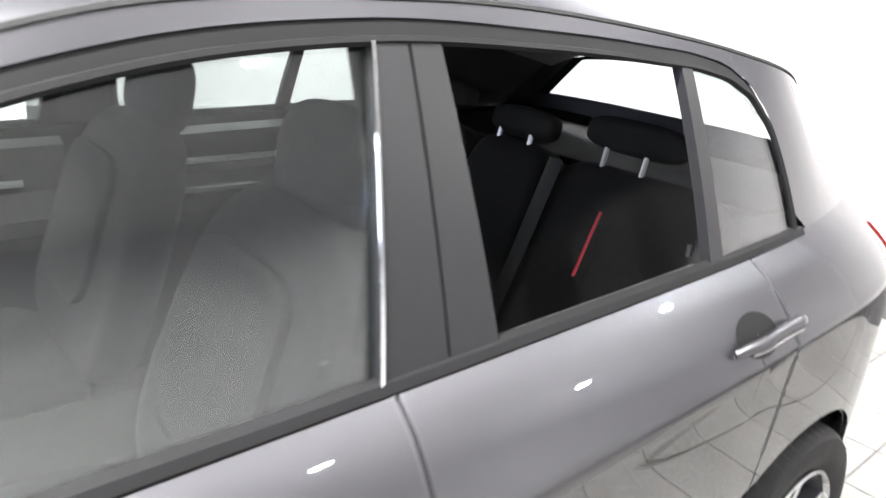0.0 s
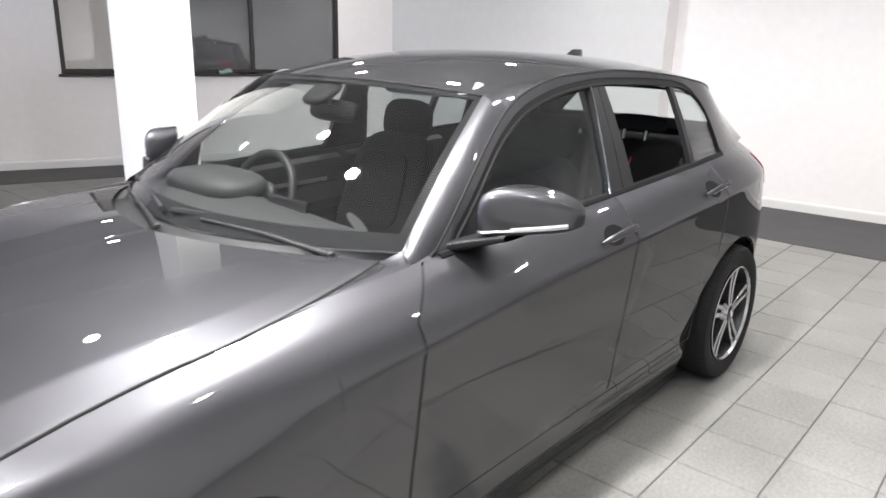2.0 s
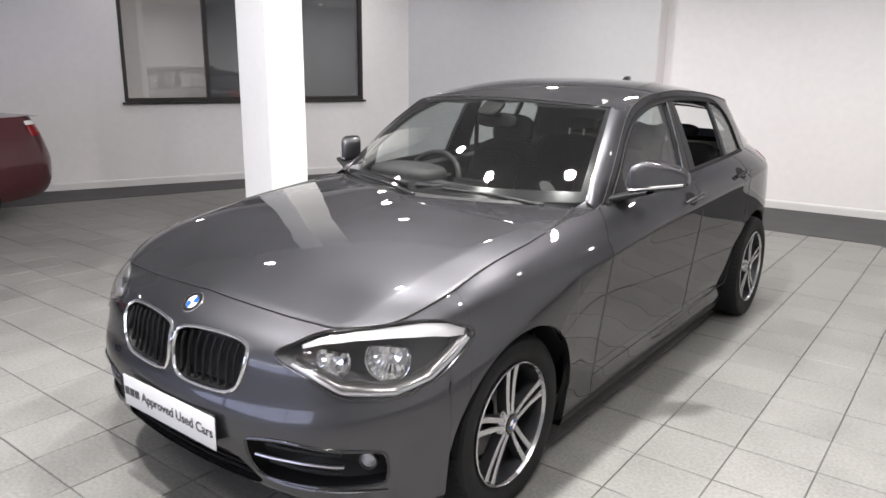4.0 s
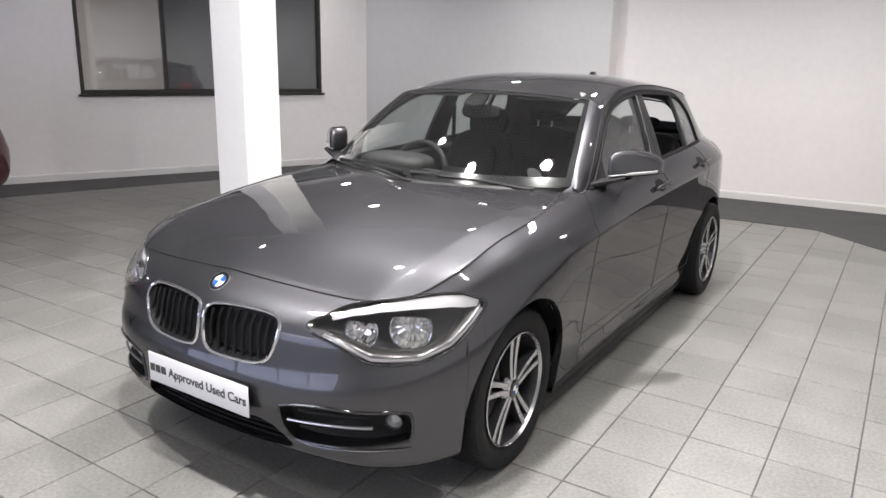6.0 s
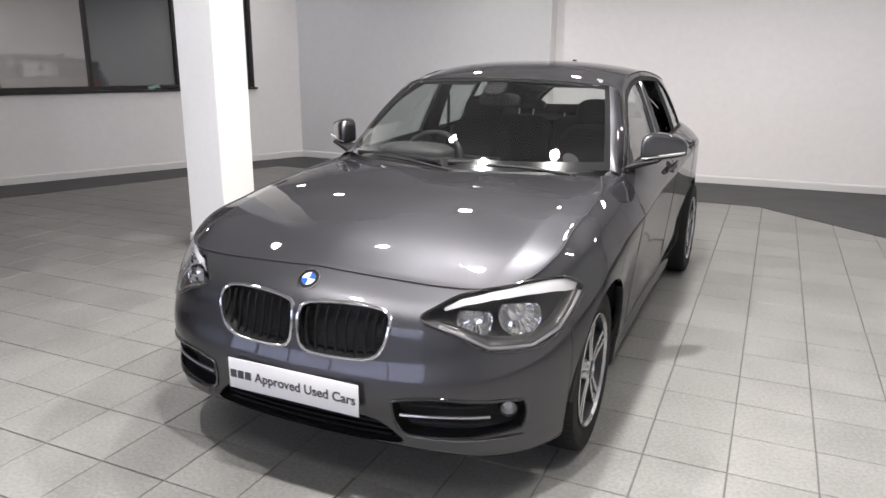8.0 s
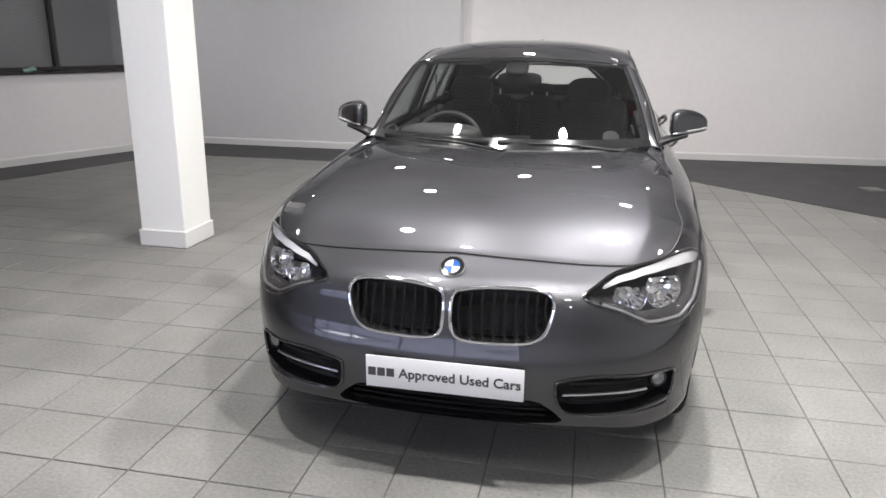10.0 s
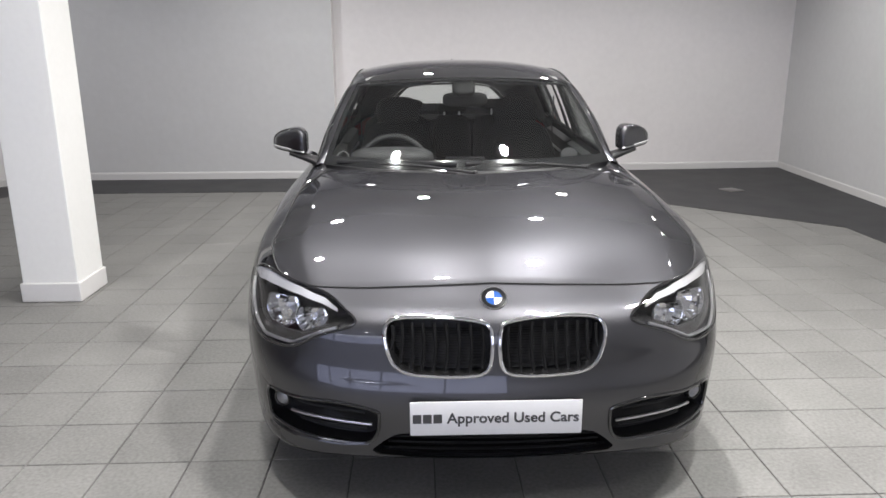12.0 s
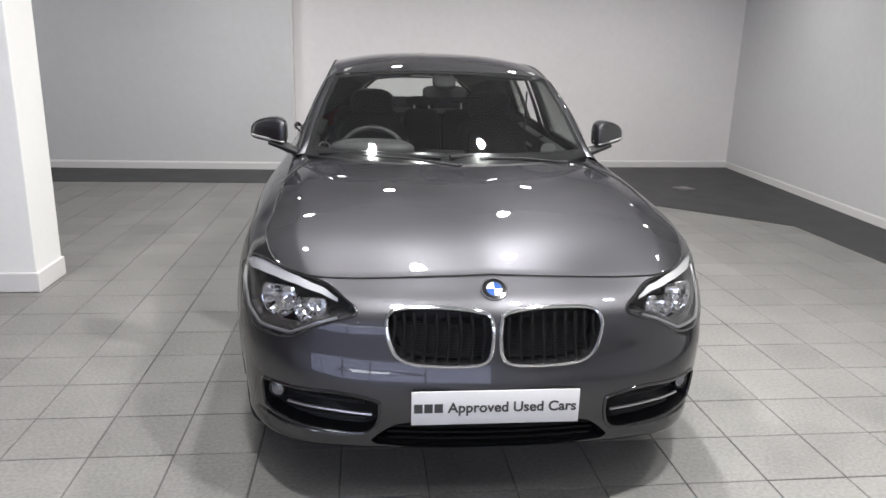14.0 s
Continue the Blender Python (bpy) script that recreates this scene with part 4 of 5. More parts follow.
for side in (1, -1):
    def both(piece):
        return piece if side > 0 else mirrored(piece)

    part("cabin_side", both(flipped(side_strip(list(ys), trim_top, lambda y: float(gutter(y)[2]), 12))), PAINT, car, "painted pillar and roof rail", sharp=50)
    part("window_surround", both(flipped(side_strip(ys_trim, glass_top, lambda y: trim_top(y) + .001, 4, -.003))), SEAL, car, "black rubber window surround")
    seal = [(cabin_x(y, glass_top(y)) - .002, y, glass_top(y)) for y in ys_trim]
    part("window_seal", both(tube(seal, .0065, 6)), SEAL, car)
    rows = [[(belt(y)[0] + dx, y, belt_z(y) + dz) for dx, dz in ((.010, -.016), (.011, -.004), (.004, .006), (-.012, .008), (-.02, -.01))] for y in np.linspace(.80, 2.68, 70)]
    part("belt_strip", both(grid(np.array(rows))), SEAL, car, "satin black strip under the side windows")
    # panes
    fg = part("front_side_window", both(thick(lattice((.985, 1.02), (1.662, 1.722), -.010), .004)), SIDE_GLASS, car, "closed front door window")
    if side < 0:
        part("rear_side_window", both(thick(lattice((1.84, 1.822), (2.33, 2.345), -.010), .004)), SIDE_GLASS, car, "closed rear door window")
    part("quarter_window", both(thick(lattice((2.37, 2.378), (2.652, 2.615), -.006), .004)), SIDE_GLASS, car, "fixed quarter window")
    # uprights
    part("door_pillar", both(thick(lattice((1.662, 1.722), (1.758, 1.772), .001, 8), .02)), TRIM, car, "satin black door pillar", smooth=True)
    part("door_pillar", both(thick(lattice((1.763, 1.777), (1.84, 1.822), .001, 8), .02)), TRIM, car, "satin black door pillar", smooth=True)
    part("pillar_strip", both(tube(lattice((1.662, 1.722), (1.758, 1.772), .004, 3)[0], .003, 6)), CHROME, car, "thin bright strip")
    part("window_divider", both(thick(lattice((2.33, 2.345), (2.37, 2.378), .001, 5), .02)), TRIM, car, smooth=True)
    sail = np.array([[(cabin_x(y, z) + .001, y, z) for z in np.linspace(belt_z(y), max(glass_top(y), belt_z(y) + .004) * .999, 8)] for y in np.linspace(.862, 1.0, 12)])
    part("mirror_sail", both(thick(sail, .01)), TRIM, car, "black triangle behind the mirror")
    # gutter joint
    part("roof_gutter", both(tube([gutter(y) + (-.003, 0, .0) for y in np.linspace(.72, 3.18, 90)], .0055, 6)), RUBBER, car)

# windscreen
w_low = np.array([(.692 * s, .47 + .255 * s**2.0, .975 + .006 * s**2) for s in np.linspace(0, 1, 30)])
w_top = np.array([(.560 * s, 1.085 + .115 * s**2.0, 1.372 - .031 * s**2.2) for s in np.linspace(0, 1, 30)])
w_mid = np.array([(0, .47 + .615 * k, .975 + .397 * k + .035 * math.sin(math.pi * k)) for k in np.linspace(0, 1, 24)])
w_side = np.array([w_low[-1] + (w_top[-1] - w_low[-1]) * k + np.array((.004, -.004, .016)) * math.sin(math.pi * k) for k in np.linspace(0, 1, 24)])
screen = coons(w_low, w_top, w_mid, w_side)
sp = flipped(grid(screen))
sp = facing_out(sp, (0, 1.2, .6))
ws = part("windscreen", welded(joined(sp, mirrored(sp))), SCREEN, car, "clear laminated windscreen", sharp=0)
# black edge band inside the glass
rim = []
for k in range(24):
    a, b = screen[k, -1], screen[k, -3]
    rim.append([a - (0, -.004, .004), a + (b - a) * .55 - (0, -.004, .004)])
for q in (grid(np.array(rim)), mirrored(grid(np.array(rim)))):
    part("screen_band", q, GLOSS_BLACK, ws)
band = np.array([[screen[-1, j] - (0, -.003, .003), screen[-2, j] - (0, -.003, .003)] for j in range(30)])
part("screen_band", welded(joined(grid(band), mirrored(grid(band)))), GLOSS_BLACK, ws)
lowb = np.array([[screen[0, j] - (0, -.003, .003), screen[2, j] - (0, -.003, .003)] for j in range(30)])
part("screen_band", welded(joined(grid(lowb), mirrored(grid(lowb)))), GLOSS_BLACK, ws)
# A pillar skin between screen edge and gutter
pil_rows = []
for k in np.linspace(0, 1, 24):
    a = w_low[-1] + (w_top[-1] - w_low[-1]) * k + np.array((.004, -.004, .016)) * math.sin(math.pi * k)
    g = gutter(.70 + .50 * k)
    pil_rows.append([a + (g - a) * s + np.array((.3, -.5, .6)) * .016 * math.sin(math.pi * s) for s in np.linspace(0, 1, 7)])
pp = flipped(grid(np.array(pil_rows)))
for q in (pp, mirrored(pp)):
    part("windscreen_pillar", q, PAINT, car, sharp=0)
# scuttle between bonnet and screen
sc = np.array([[b_rear[int(s * (N - 1))] + (0, -.03, -.022), b_rear[int(s * (N - 1))] + (0, .03, -.018), np.array((.692 * s, .47 + .255 * s**2 - .012, .972 + .004 * s**2))] for s in np.linspace(0, 1, 30)])
sc = flipped(grid(sc))
part("scuttle", joined(sc, mirrored(sc)), BLACK, car, "black plastic scuttle under the windscreen", sharp=0)
inner_edge = resample(np.concatenate([b_side[45:] + (.004, 0, 0), [w_low[-1]]]), 16)
outer_edge = resample(np.array([top_edge(y_to_u(y)) for y in np.linspace(b_side[45, 1], .78, 20)]), 16)
tipp = np.array([[a + (b - a) * s + np.array((0, 0, .004)) * math.sin(math.pi * s) for s in np.linspace(0, 1, 6)] for a, b in zip(inner_edge, outer_edge)])
for q in (flipped(grid(tipp)), mirrored(flipped(grid(tipp)))):
    part("wing_tip", q, PAINT, car, sharp=0)


# wipers
def wiper(pivot, tip, blade0, blade1):
    w = part("wiper", tube([pivot, (np.array(pivot) + tip) / 2 + (0, 0, .008), tip], (.008, .006, .004), 8), BLACK, car, "black windscreen wiper")
    part("wiper_blade", tube([blade0, (np.array(blade0) + blade1) / 2 + (0, 0, .004), blade1], .008, 6, flat=1.4), BLACK, w)
    part("wiper_cap", moved(lathe([(0, .013), (.008, .012), (.011, .008), (.012, .001)], "z", 16), pose(*pivot)), BLACK, w)


wiper((.56, .60, .966), np.array((.12, .50, 1.000)), np.array((.52, .66, .990)), np.array((-.02, .49, 1.002)))
wiper((.02, .42, .972), np.array((-.42, .55, .998)), np.array((-.06, .48, 1.000)), np.array((-.62, .68, .990)))

# roof
R_Y = (1.0, 1.2, 1.45, 1.75, 2.1, 2.5, 2.9, 3.22)
R_Z = (1.360, 1.402, 1.438, 1.457, 1.454, 1.433, 1.384, 1.322)
def roof_point(k, s):
    y = (1.085 + .115 * s**2) * (1 - k) + (3.28 - .06 * s**2) * k
    g = gutter(min(y, 3.22))
    zc = hermite(R_Y, R_Z, y)
    return np.array((g[0] * s, y, zc + (g[2] - zc) * s**2.6))


def roof_front(s):
    """Front edge of the roof: along the windscreen, then down over the pillar's head to the gutter."""
    g = gutter(1.20)
    cut_s = .56 / g[0]
    if s <= cut_s:
        q = s / cut_s
        return np.array((.56 * q, 1.085 + .115 * q**2, 1.372 - .031 * q**2.2))
    q = (s - cut_s) / (1 - cut_s)
    a = np.array((.56, 1.20, 1.341))
    return a + (g - a) * q + np.array((.3, -.5, .6)) * .016 * math.sin(math.pi * q)


rows = []
for k in np.concatenate([np.linspace(0, .12, 16), np.linspace(.12, 1, 46)[1:]]):
    row = []
    for s in np.concatenate([np.linspace(0, .88, 22), np.linspace(.88, 1, 8)[1:]]):
        p = roof_point(k, s)
        if k < .16:
            p = p + (roof_front(s) - roof_point(0, s)) * (1 - k / .16) ** 2
        row.append(p)
    rows.append(row)
roof = grid(np.array(rows))
part("roof", welded(joined(roof, mirrored(roof))), PAINT, car, "smooth painted roof", sharp=0)
part("roof_front_joint", joined(tube(w_top + (0, -.001, -.002), .0034, 6), mirrored(tube(w_top + (0, -.001, -.002), .0034, 6))), RUBBER, car)
lining = np.array(rows)[:, :, :] * (.97, 1, 1) - (0, 0, .022)
part("headliner", joined(grid(lining), mirrored(grid(lining))), LINING, car, "pale grey cloth headliner")
# shark-fin aerial
fin_rows = []
for k in np.linspace(0, 1, 9):
    a = np.linspace(0, 2 * math.pi, 20, endpoint=False)
    ln, wd = .085 * (1 - k) + .045 * k, .024 * (1 - k) ** .8 + .004
    fin_rows.append(np.stack([wd * np.sin(a), 2.60 + .035 * k + ln * np.cos(a), 1.417 + .047 * k - .01 * np.cos(a) * (1 - k)], 1))
fin = part("aerial_fin", joined(grid(np.array(fin_rows), closed_v=True), (fin_rows[-1], [tuple(range(20))])), GLOSS_BLACK, car, "small dark shark-fin roof aerial")

# tailgate with rear window
t_top = np.array([(gutter(3.22)[0] * s, 3.28 - .06 * s**2, 1.308 + (gutter(3.22)[2] - 1.308) * s**2.6) for s in np.linspace(0, 1, 20)])
t_low = np.array([top_edge(u) for u in np.linspace(17, 14.15, 20)])
tail_pts = np.array([t_top + (t_low - t_top) * k + np.array((0, .008, .012)) * math.sin(math.pi * k) for k in np.linspace(0, 1, 16)])
tg = flipped(grid(tail_pts[12:]))
part("tailgate", joined(tg, mirrored(tg)), PAINT, car)
tg2 = flipped(grid(tail_pts[:3]))
part("tailgate_spoiler", joined(tg2, mirrored(tg2)), PAINT, car)
tg3 = flipped(grid(tail_pts[2:13, 14:]))
for q in (tg3, mirrored(tg3)):
    part("tailgate_side", q, PAINT, car)
rg = flipped(grid(tail_pts[2:13, :15]))
rg = facing_out(rg, (0, 2.8, .8))
part("rear_window", welded(joined(rg, mirrored(rg))), SIDE_GLASS, car, "tinted rear window", sharp=0)
# black printed band inside the rear window's edge
inner = tail_pts - np.array((0, .006, .004))
for q in (grid(inner[2:13, 12:15]), mirrored(grid(inner[2:13, 12:15]))):
    part("rear_window_band", q, SEAL, car)
top_band = grid(inner[2:4, :13])
part("rear_window_band", welded(joined(top_band, mirrored(top_band))), SEAL, car)
# rear corner fill between cabin side and tailgate, and tail lamps
for side in (1, -1):
    def both(piece):
        return piece if side > 0 else mirrored(piece)
    side_edge = np.array([(cabin_x(3.22, z), 3.22, z) for z in np.linspace(float(gutter(3.22)[2]), belt_z(3.22), 16)])
    part("rear_pillar", both(flipped(grid(np.array([side_edge, (side_edge + tail_pts[:, -1]) / 2 + (.006, 0, 0), tail_pts[:, -1]])))), PAINT, car)
    rows_l = np.array([[skin(float(u), float(z), .004) for z in np.linspace(.86, 1.0, 8)] for u in np.linspace(13.25, 14.6, 22)])
    part("tail_lamp", both(thick(rows_l, .01)), RED_LENS, car, "red tail lamp")


# door mirrors
def mirror_unit(side):
    def reach(x):
        """0 at the inner end of the housing, 1 at its outer tip."""
        return np.clip((x - .795) / .185, 0, 1)

    def shape(p):
        q = p.copy()
        f = np.clip((p[..., 0] + .0925) / .185, 0, 1)
        q[..., 2] = (p[..., 2] + .0675) * (1.0 - .34 * f**2) - .0675 + .010 * f
        q[..., 1] = p[..., 1] * (1.0 - .42 * f) + .135 * f
        return q
    body = moved(cushion((.195, .190, .152), 3.7, 34, shape), pose(.888, .955, 1.062))
    v = np.array(body[0])
    limit = 1.012 + .112 * reach(v[:, 0])
    v[:, 1] = np.minimum(v[:, 1], limit)
    floor_z = 1.014 + .020 * reach(v[:, 0])
    under = v[:, 2] < floor_z
    v[under, 2] = floor_z[under] - (floor_z[under] - v[under, 2]) * .40
    top = [q for q in body[1] if (v[list(q), 2] - floor_z[list(q)]).mean() > 0]
    low = [q for q in body[1] if (v[list(q), 2] - floor_z[list(q)]).mean() <= 0]

    def s(piece):
        if side > 0:
            return piece
        q = mirrored(piece)
        return np.asarray(q[0]) + (0, -.07, 0), q[1]
    m = part("door_mirror", s((v, top)), PAINT, car, "painted door mirror with a clear indicator strip")
    part("mirror_base", s((v * 1.0, low)), BLACK, m)
    edge = []
    for lx in np.linspace(-.086, .088, 30):
        g = (lx + .0925) / .185
        lz = (1.020 + .018 * g - 1.062 + .0675 - .010 * g) / (1 - .34 * g**2) - .0675
        ly = -.095 * max(1 - abs(lx / .0975) ** 3.7 - abs(lz / .076) ** 3.7, .001) ** (1 / 3.7)
        edge.append((.888 + lx, .955 + ly * (1 - .42 * g) + .135 * g - .001, 1.020 + .018 * g))
    edge = np.array(edge)
    part("mirror_line", s(tube(edge, .0045, 6)), SILVER_TRIM, m, "thin bright line under the housing")
    part("indicator", s(tube(edge[12:] + (0, 0, .004), .0055, 8, flat=.8)), INDICATOR, m, "clear indicator strip")
    blade = []
    for k in np.linspace(0, 1, 12):
        x, yc, zc = .722 + .155 * k, .905 + .050 * k, .966 + .046 * k ** .8
        hw, hh = .080 - .028 * k, .020 - .010 * k
        blade.append([(x, yc + hw * np.sign(math.cos(a)) * abs(math.cos(a)) ** .6, zc + hh * np.sign(math.sin(a)) * abs(math.sin(a)) ** .7) for a in np.linspace(0, 2 * math.pi, 20, endpoint=False)])
    arm = grid(np.array(blade), closed_v=True)
    part("mirror_arm", s(arm), TRIM, m, "satin black arm")
    gl = [(x, 1.0135 + .112 * (x - .795) / .185, z) for x, z in ((.815, 1.012), (.955, 1.028), (.95, 1.088), (.82, 1.108))]
    part("mirror_glass", s((np.array(gl), [(0, 1, 2, 3)])), CHROME, m, smooth=False)


mirror_unit(1)
mirror_unit(-1)


# door handles: black oval on the skin as the recess's shade, bar, lock cap
def handle(y0, y1, z, side):
    def s(piece):
        return piece if side > 0 else mirrored(piece)
    ym = y0 + (y1 - y0) * .42
    rows = []
    for a in np.linspace(0, 2 * math.pi, 28, endpoint=False):
        rows.append([skin(y_to_u(ym + .060 * k * math.cos(a)), z + .006 + .030 * k * math.sin(a), .0012) for k in (1, .9, .6, .05)])
    recess_shade = part("door_handle", s(grid(np.array(rows), closed_u=True)), SEAL, car, "painted grip over a black oval drawn as recess shade")
    path = []
    for k in np.linspace(0, 1, 22):
        y = y0 + (y1 - y0) * k
        off = .006 + .032 * min(1, math.sin(math.pi * k) * 1.6)
        path.append(skin(y_to_u(y), z - .006 + .010 * k + .004 * math.sin(math.pi * k), off))
    part("grip", s(tube(path, np.interp(np.linspace(0, 1, 22), (0, .1, .7, .9, 1), (.007, .011, .014, .015, .009)), 10, flat=.75, up=(1, 0, 0))), PAINT, recess_shade)
    shine = np.array(path) + (.008, 0, -.008)
    part("grip_strip", s(tube(shine[2:-3], .0010, 6)), CHROME, recess_shade, "thin bright strip")


for side in (1, -1):
    handle(1.455, 1.665, .893, side)
    handle(2.255, 2.455, .935, side)

# ---- wheels ----
def wheel(xc, yc, side):
    """A wheel under the car: tyre, rim, ten blades in five pairs, hub, disc. xc: outer face of the tyre."""
    hub = new("wheel")
    hub.parent = car
    hub.matrix_basis = pose(side * xc, yc, WZ, 0, 0, 0 if side > 0 else 180)
    hub["label"] = "five double-spoke alloy wheel with a black tyre"
    R, r = .316, .221
    tyre_prof = [(-.198, r + .002), (-.204, r + .022), (-.210, .275), (-.205, .300), (-.192, .311), (-.165, R), (-.04, R), (-.014, .311), (-.001, .300), (.004, .272), (-.001, r + .024), (-.010, r + .004), (-.016, r - .004)]
    part("tyre", lathe(tyre_prof, "x", 72), RUBBER, hub, "black rubber tyre")
    tread = []
    for k in range(64):
        a = k * 2 * math.pi / 64
        for x0, x1, sh in ((-.030, -.006, .012), (-.195, -.172, -.012)):
            pts = []
            for x, da in ((x0, 0), (x1, sh)):
                for e in (-.006, .006):
                    rr = (R + .0008) if abs(x + .1) < .075 else (R - .003)
                    pts.append((x, rr * math.cos(a + da + e), rr * math.sin(a + da + e)))
            tread.append((np.array(pts), [(0, 1, 3, 2)]))
    part("tread", joined(*tread), BLACK, hub)["kind"] = "stuff"
    rim = part("rim", lathe([(-.010, r + .001), (-.002, r + .001), (.001, r - .003), (-.003, r - .0048), (-.012, r - .009)], "x", 72), ALLOY, hub, "bright machined rim edge")
    part("barrel", lathe([(-.010, r - .012), (-.03, r - .018), (-.10, r - .024), (-.19, r - .02)], "x", 64), ALLOY_DARK, rim)
    part("barrel_back", lathe([(-.150, r - .02), (-.155, .10), (-.15, .001)], "x", 48), BLACK, rim)
    part("brake_disc", lathe([(-.118, .06), (-.118, .150), (-.128, .152), (-.128, .06)], "x", 56), STEEL, hub)
    part("caliper", moved(cushion((.05, .09, .17), 3.4, 14), pose(-.115, .125, .02, 8)), ALLOY_DARK, hub)
    part("hub", lathe([(-.03, .060), (-.020, .052), (-.014, .040), (-.010, .036)], "x", 40), ALLOY, rim)
    b = part("hub_cap", lathe([(-.010, .034), (-.006, .033), (-.004, .028), (-.0035, .001)], "x", 32), GLOSS_BLACK, rim)
    for k in range(4):
        a = np.linspace(k * math.pi / 2, (k + 1) * math.pi / 2, 10)
        v = [(-.0025, 0, 0)] + [(-.003, .019 * math.cos(t), .019 * math.sin(t)) for t in a]
        part("cap_quarter", (np.array(v), [(0, i, i + 1) for i in range(1, 10)]), WHITE if k % 2 else BLUE, b, smooth=False)
    for k in range(5):
        a0 = math.radians(90 + 72 * k)
        for s in (-1, 1):
            face, wall = [], []
            for t in np.linspace(0, 1, 12):
                rad = .040 + (r - .010 - .040) * t
                off = s * (.0125 + .0125 * t)
                w = .0088 + .0022 * t + .003 * max(0, t - .85) * 6
                x = -.013 - .005 * math.sin(math.pi * min(1, t * .9)) + .005 * t
                c = (x, math.cos(a0) * rad - math.sin(a0) * off, math.sin(a0) * rad + math.cos(a0) * off)
                d = (0, -math.sin(a0), math.cos(a0))
                face.append([(c[0] - .002, c[1] + d[1] * w, c[2] + d[2] * w), (c[0], c[1] + d[1] * w * .8, c[2] + d[2] * w * .8), (c[0], c[1] - d[1] * w * .8, c[2] - d[2] * w * .8), (c[0] - .002, c[1] - d[1] * w, c[2] - d[2] * w)])
                wall.append([(c[0] - .002, c[1] + d[1] * w, c[2] + d[2] * w), (c[0] - .04, c[1] + d[1] * w * 1.25, c[2] + d[2] * w * 1.25), (c[0] - .04, c[1] - d[1] * w * 1.25, c[2] - d[2] * w * 1.25), (c[0] - .002, c[1] - d[1] * w, c[2] - d[2] * w)])
            sp = part("spoke", grid(np.array(face)), ALLOY, rim, "bright machined spoke")
            part("spoke_side", grid(np.array(wall)), ALLOY_DARK, sp)
        a1 = a0 + math.radians(36)
        part("wheel_bolt", moved(lathe([(-.034, .010), (-.022, .009), (-.021, .001)], "x", 10), pose(0, .048 * math.cos(a1), .048 * math.sin(a1))), STEEL, rim)
    return hub


for side in (1, -1):
    wheel(.832, 0.0, side)
    wheel(.886, WB, side)

# ---- inside the cabin ----
def lean_back(p, angle, pivot=(0, 0, 0)):
    c, s = math.cos(radians(angle)), math.sin(radians(angle))
    q = p - np.array(pivot)
    return np.stack([q[..., 0], q[..., 1] * c + q[..., 2] * s, -q[..., 1] * s + q[..., 2] * c], -1) + np.array(pivot)


def seat(x, y):
    base = part("seat_base", moved(cushion((.50, .52, .16), 4, 22, lambda p: p + np.stack([0 * p[..., 0], 0 * p[..., 0], .03 * np.abs(p[..., 0] / .25) ** 3 + .03 * (p[..., 1] < -.1)], -1)), pose(x, y, .50)), CLOTH, car, "anthracite cloth front seat")
    def back(p):
        q = p.copy()
        f = np.clip((p[..., 2] + .31) / .62, 0, 1)
        q[..., 0] *= 1.0 - .26 * f**2.2
        q[..., 1] += -.035 * np.abs(p[..., 0] / .26) ** 3 * (1 - f * .6)
        return lean_back(q, 17)
    part("backrest", moved(cushion((.52, .15, .60), 4, 26, back), pose(x, y + .36, .80)), CLOTH, base)
    part("headrest", moved(cushion((.27, .10, .19), 3, 20, lambda p: lean_back(p, 10)), pose(x, y + .475, 1.142)), CLOTH, base, "padded headrest")
    for dx in (-.06, .06):
        part("headrest_post", tube([(x + dx, y + .435, 1.02), (x + dx, y + .47, 1.12)], .0065, 8), SILVER_TRIM, base, "chrome post")
    part("seat_panel", moved(cushion((.30, .03, .34), 5, 14, lambda p: lean_back(p, 17)), pose(x, y + .285, .86)), CLOTH, base)


seat(.37, 1.36)
seat(-.37, 1.36)
bench = part("rear_bench", moved(cushion((1.28, .50, .18), 6, 24), pose(0, 2.22, .50)), CLOTH, car, "anthracite cloth rear bench with folding backrests")
for x, w in ((-.40, .50), (0.0, .28), (.40, .50)):
    part("backrest", moved(cushion((w, .15, .60), 5, 20, lambda p: lean_back(p, 20)), pose(x, 2.57, .775)), CLOTH, bench)
    hr = part("headrest", moved(cushion((.27 if x else .22, .085, .082), 3.2, 18, lambda p: lean_back(p, 12)), pose(x * .87, 2.665, 1.136 if x else 1.108)), CLOTH, bench, "low padded headrest")
    for dx in (-.055, .055):
        part("headrest_post", tube([(x * .87 + dx, 2.618, 1.03), (x * .87 + dx, 2.635, 1.115)], .0065, 8), SILVER_TRIM, bench, "chrome post")
part("seat_tag", tube([(.404, 2.435, 0.86), (.406, 2.467, .94), (.408, 2.49, 1.0)], .0045, 6, flat=.4), RED_CLOTH, bench, "red fabric tag")
part("seat_belt", tube([(.19, 2.58, 1.06), (.185, 2.50, .85), (.17, 2.42, .62)], .024, 8, flat=.12), BLACK, bench)
part("parcel_shelf", box(-.60, .60, 2.78, 3.30, 1.0, 1.02, .006), SEAL, car, "dark parcel shelf", smooth=False)
for x in (.60, -.60):
    part("seat_belt", tube([(x, 1.78, 1.24), (x * .985, 1.76, .95), (x * .97, 1.72, .50)], .023, 8, flat=.12, up=(1, 0, 0)), BLACK, car)
# floor, bulkheads, door cards
part("cabin_floor", box(-.74, .74, .35, 3.4, .22, .26), PLASTIC_IN, car, smooth=False)
part("bulkhead", box(-.72, .72, .30, .36, .24, .90), PLASTIC_IN, car, smooth=False)
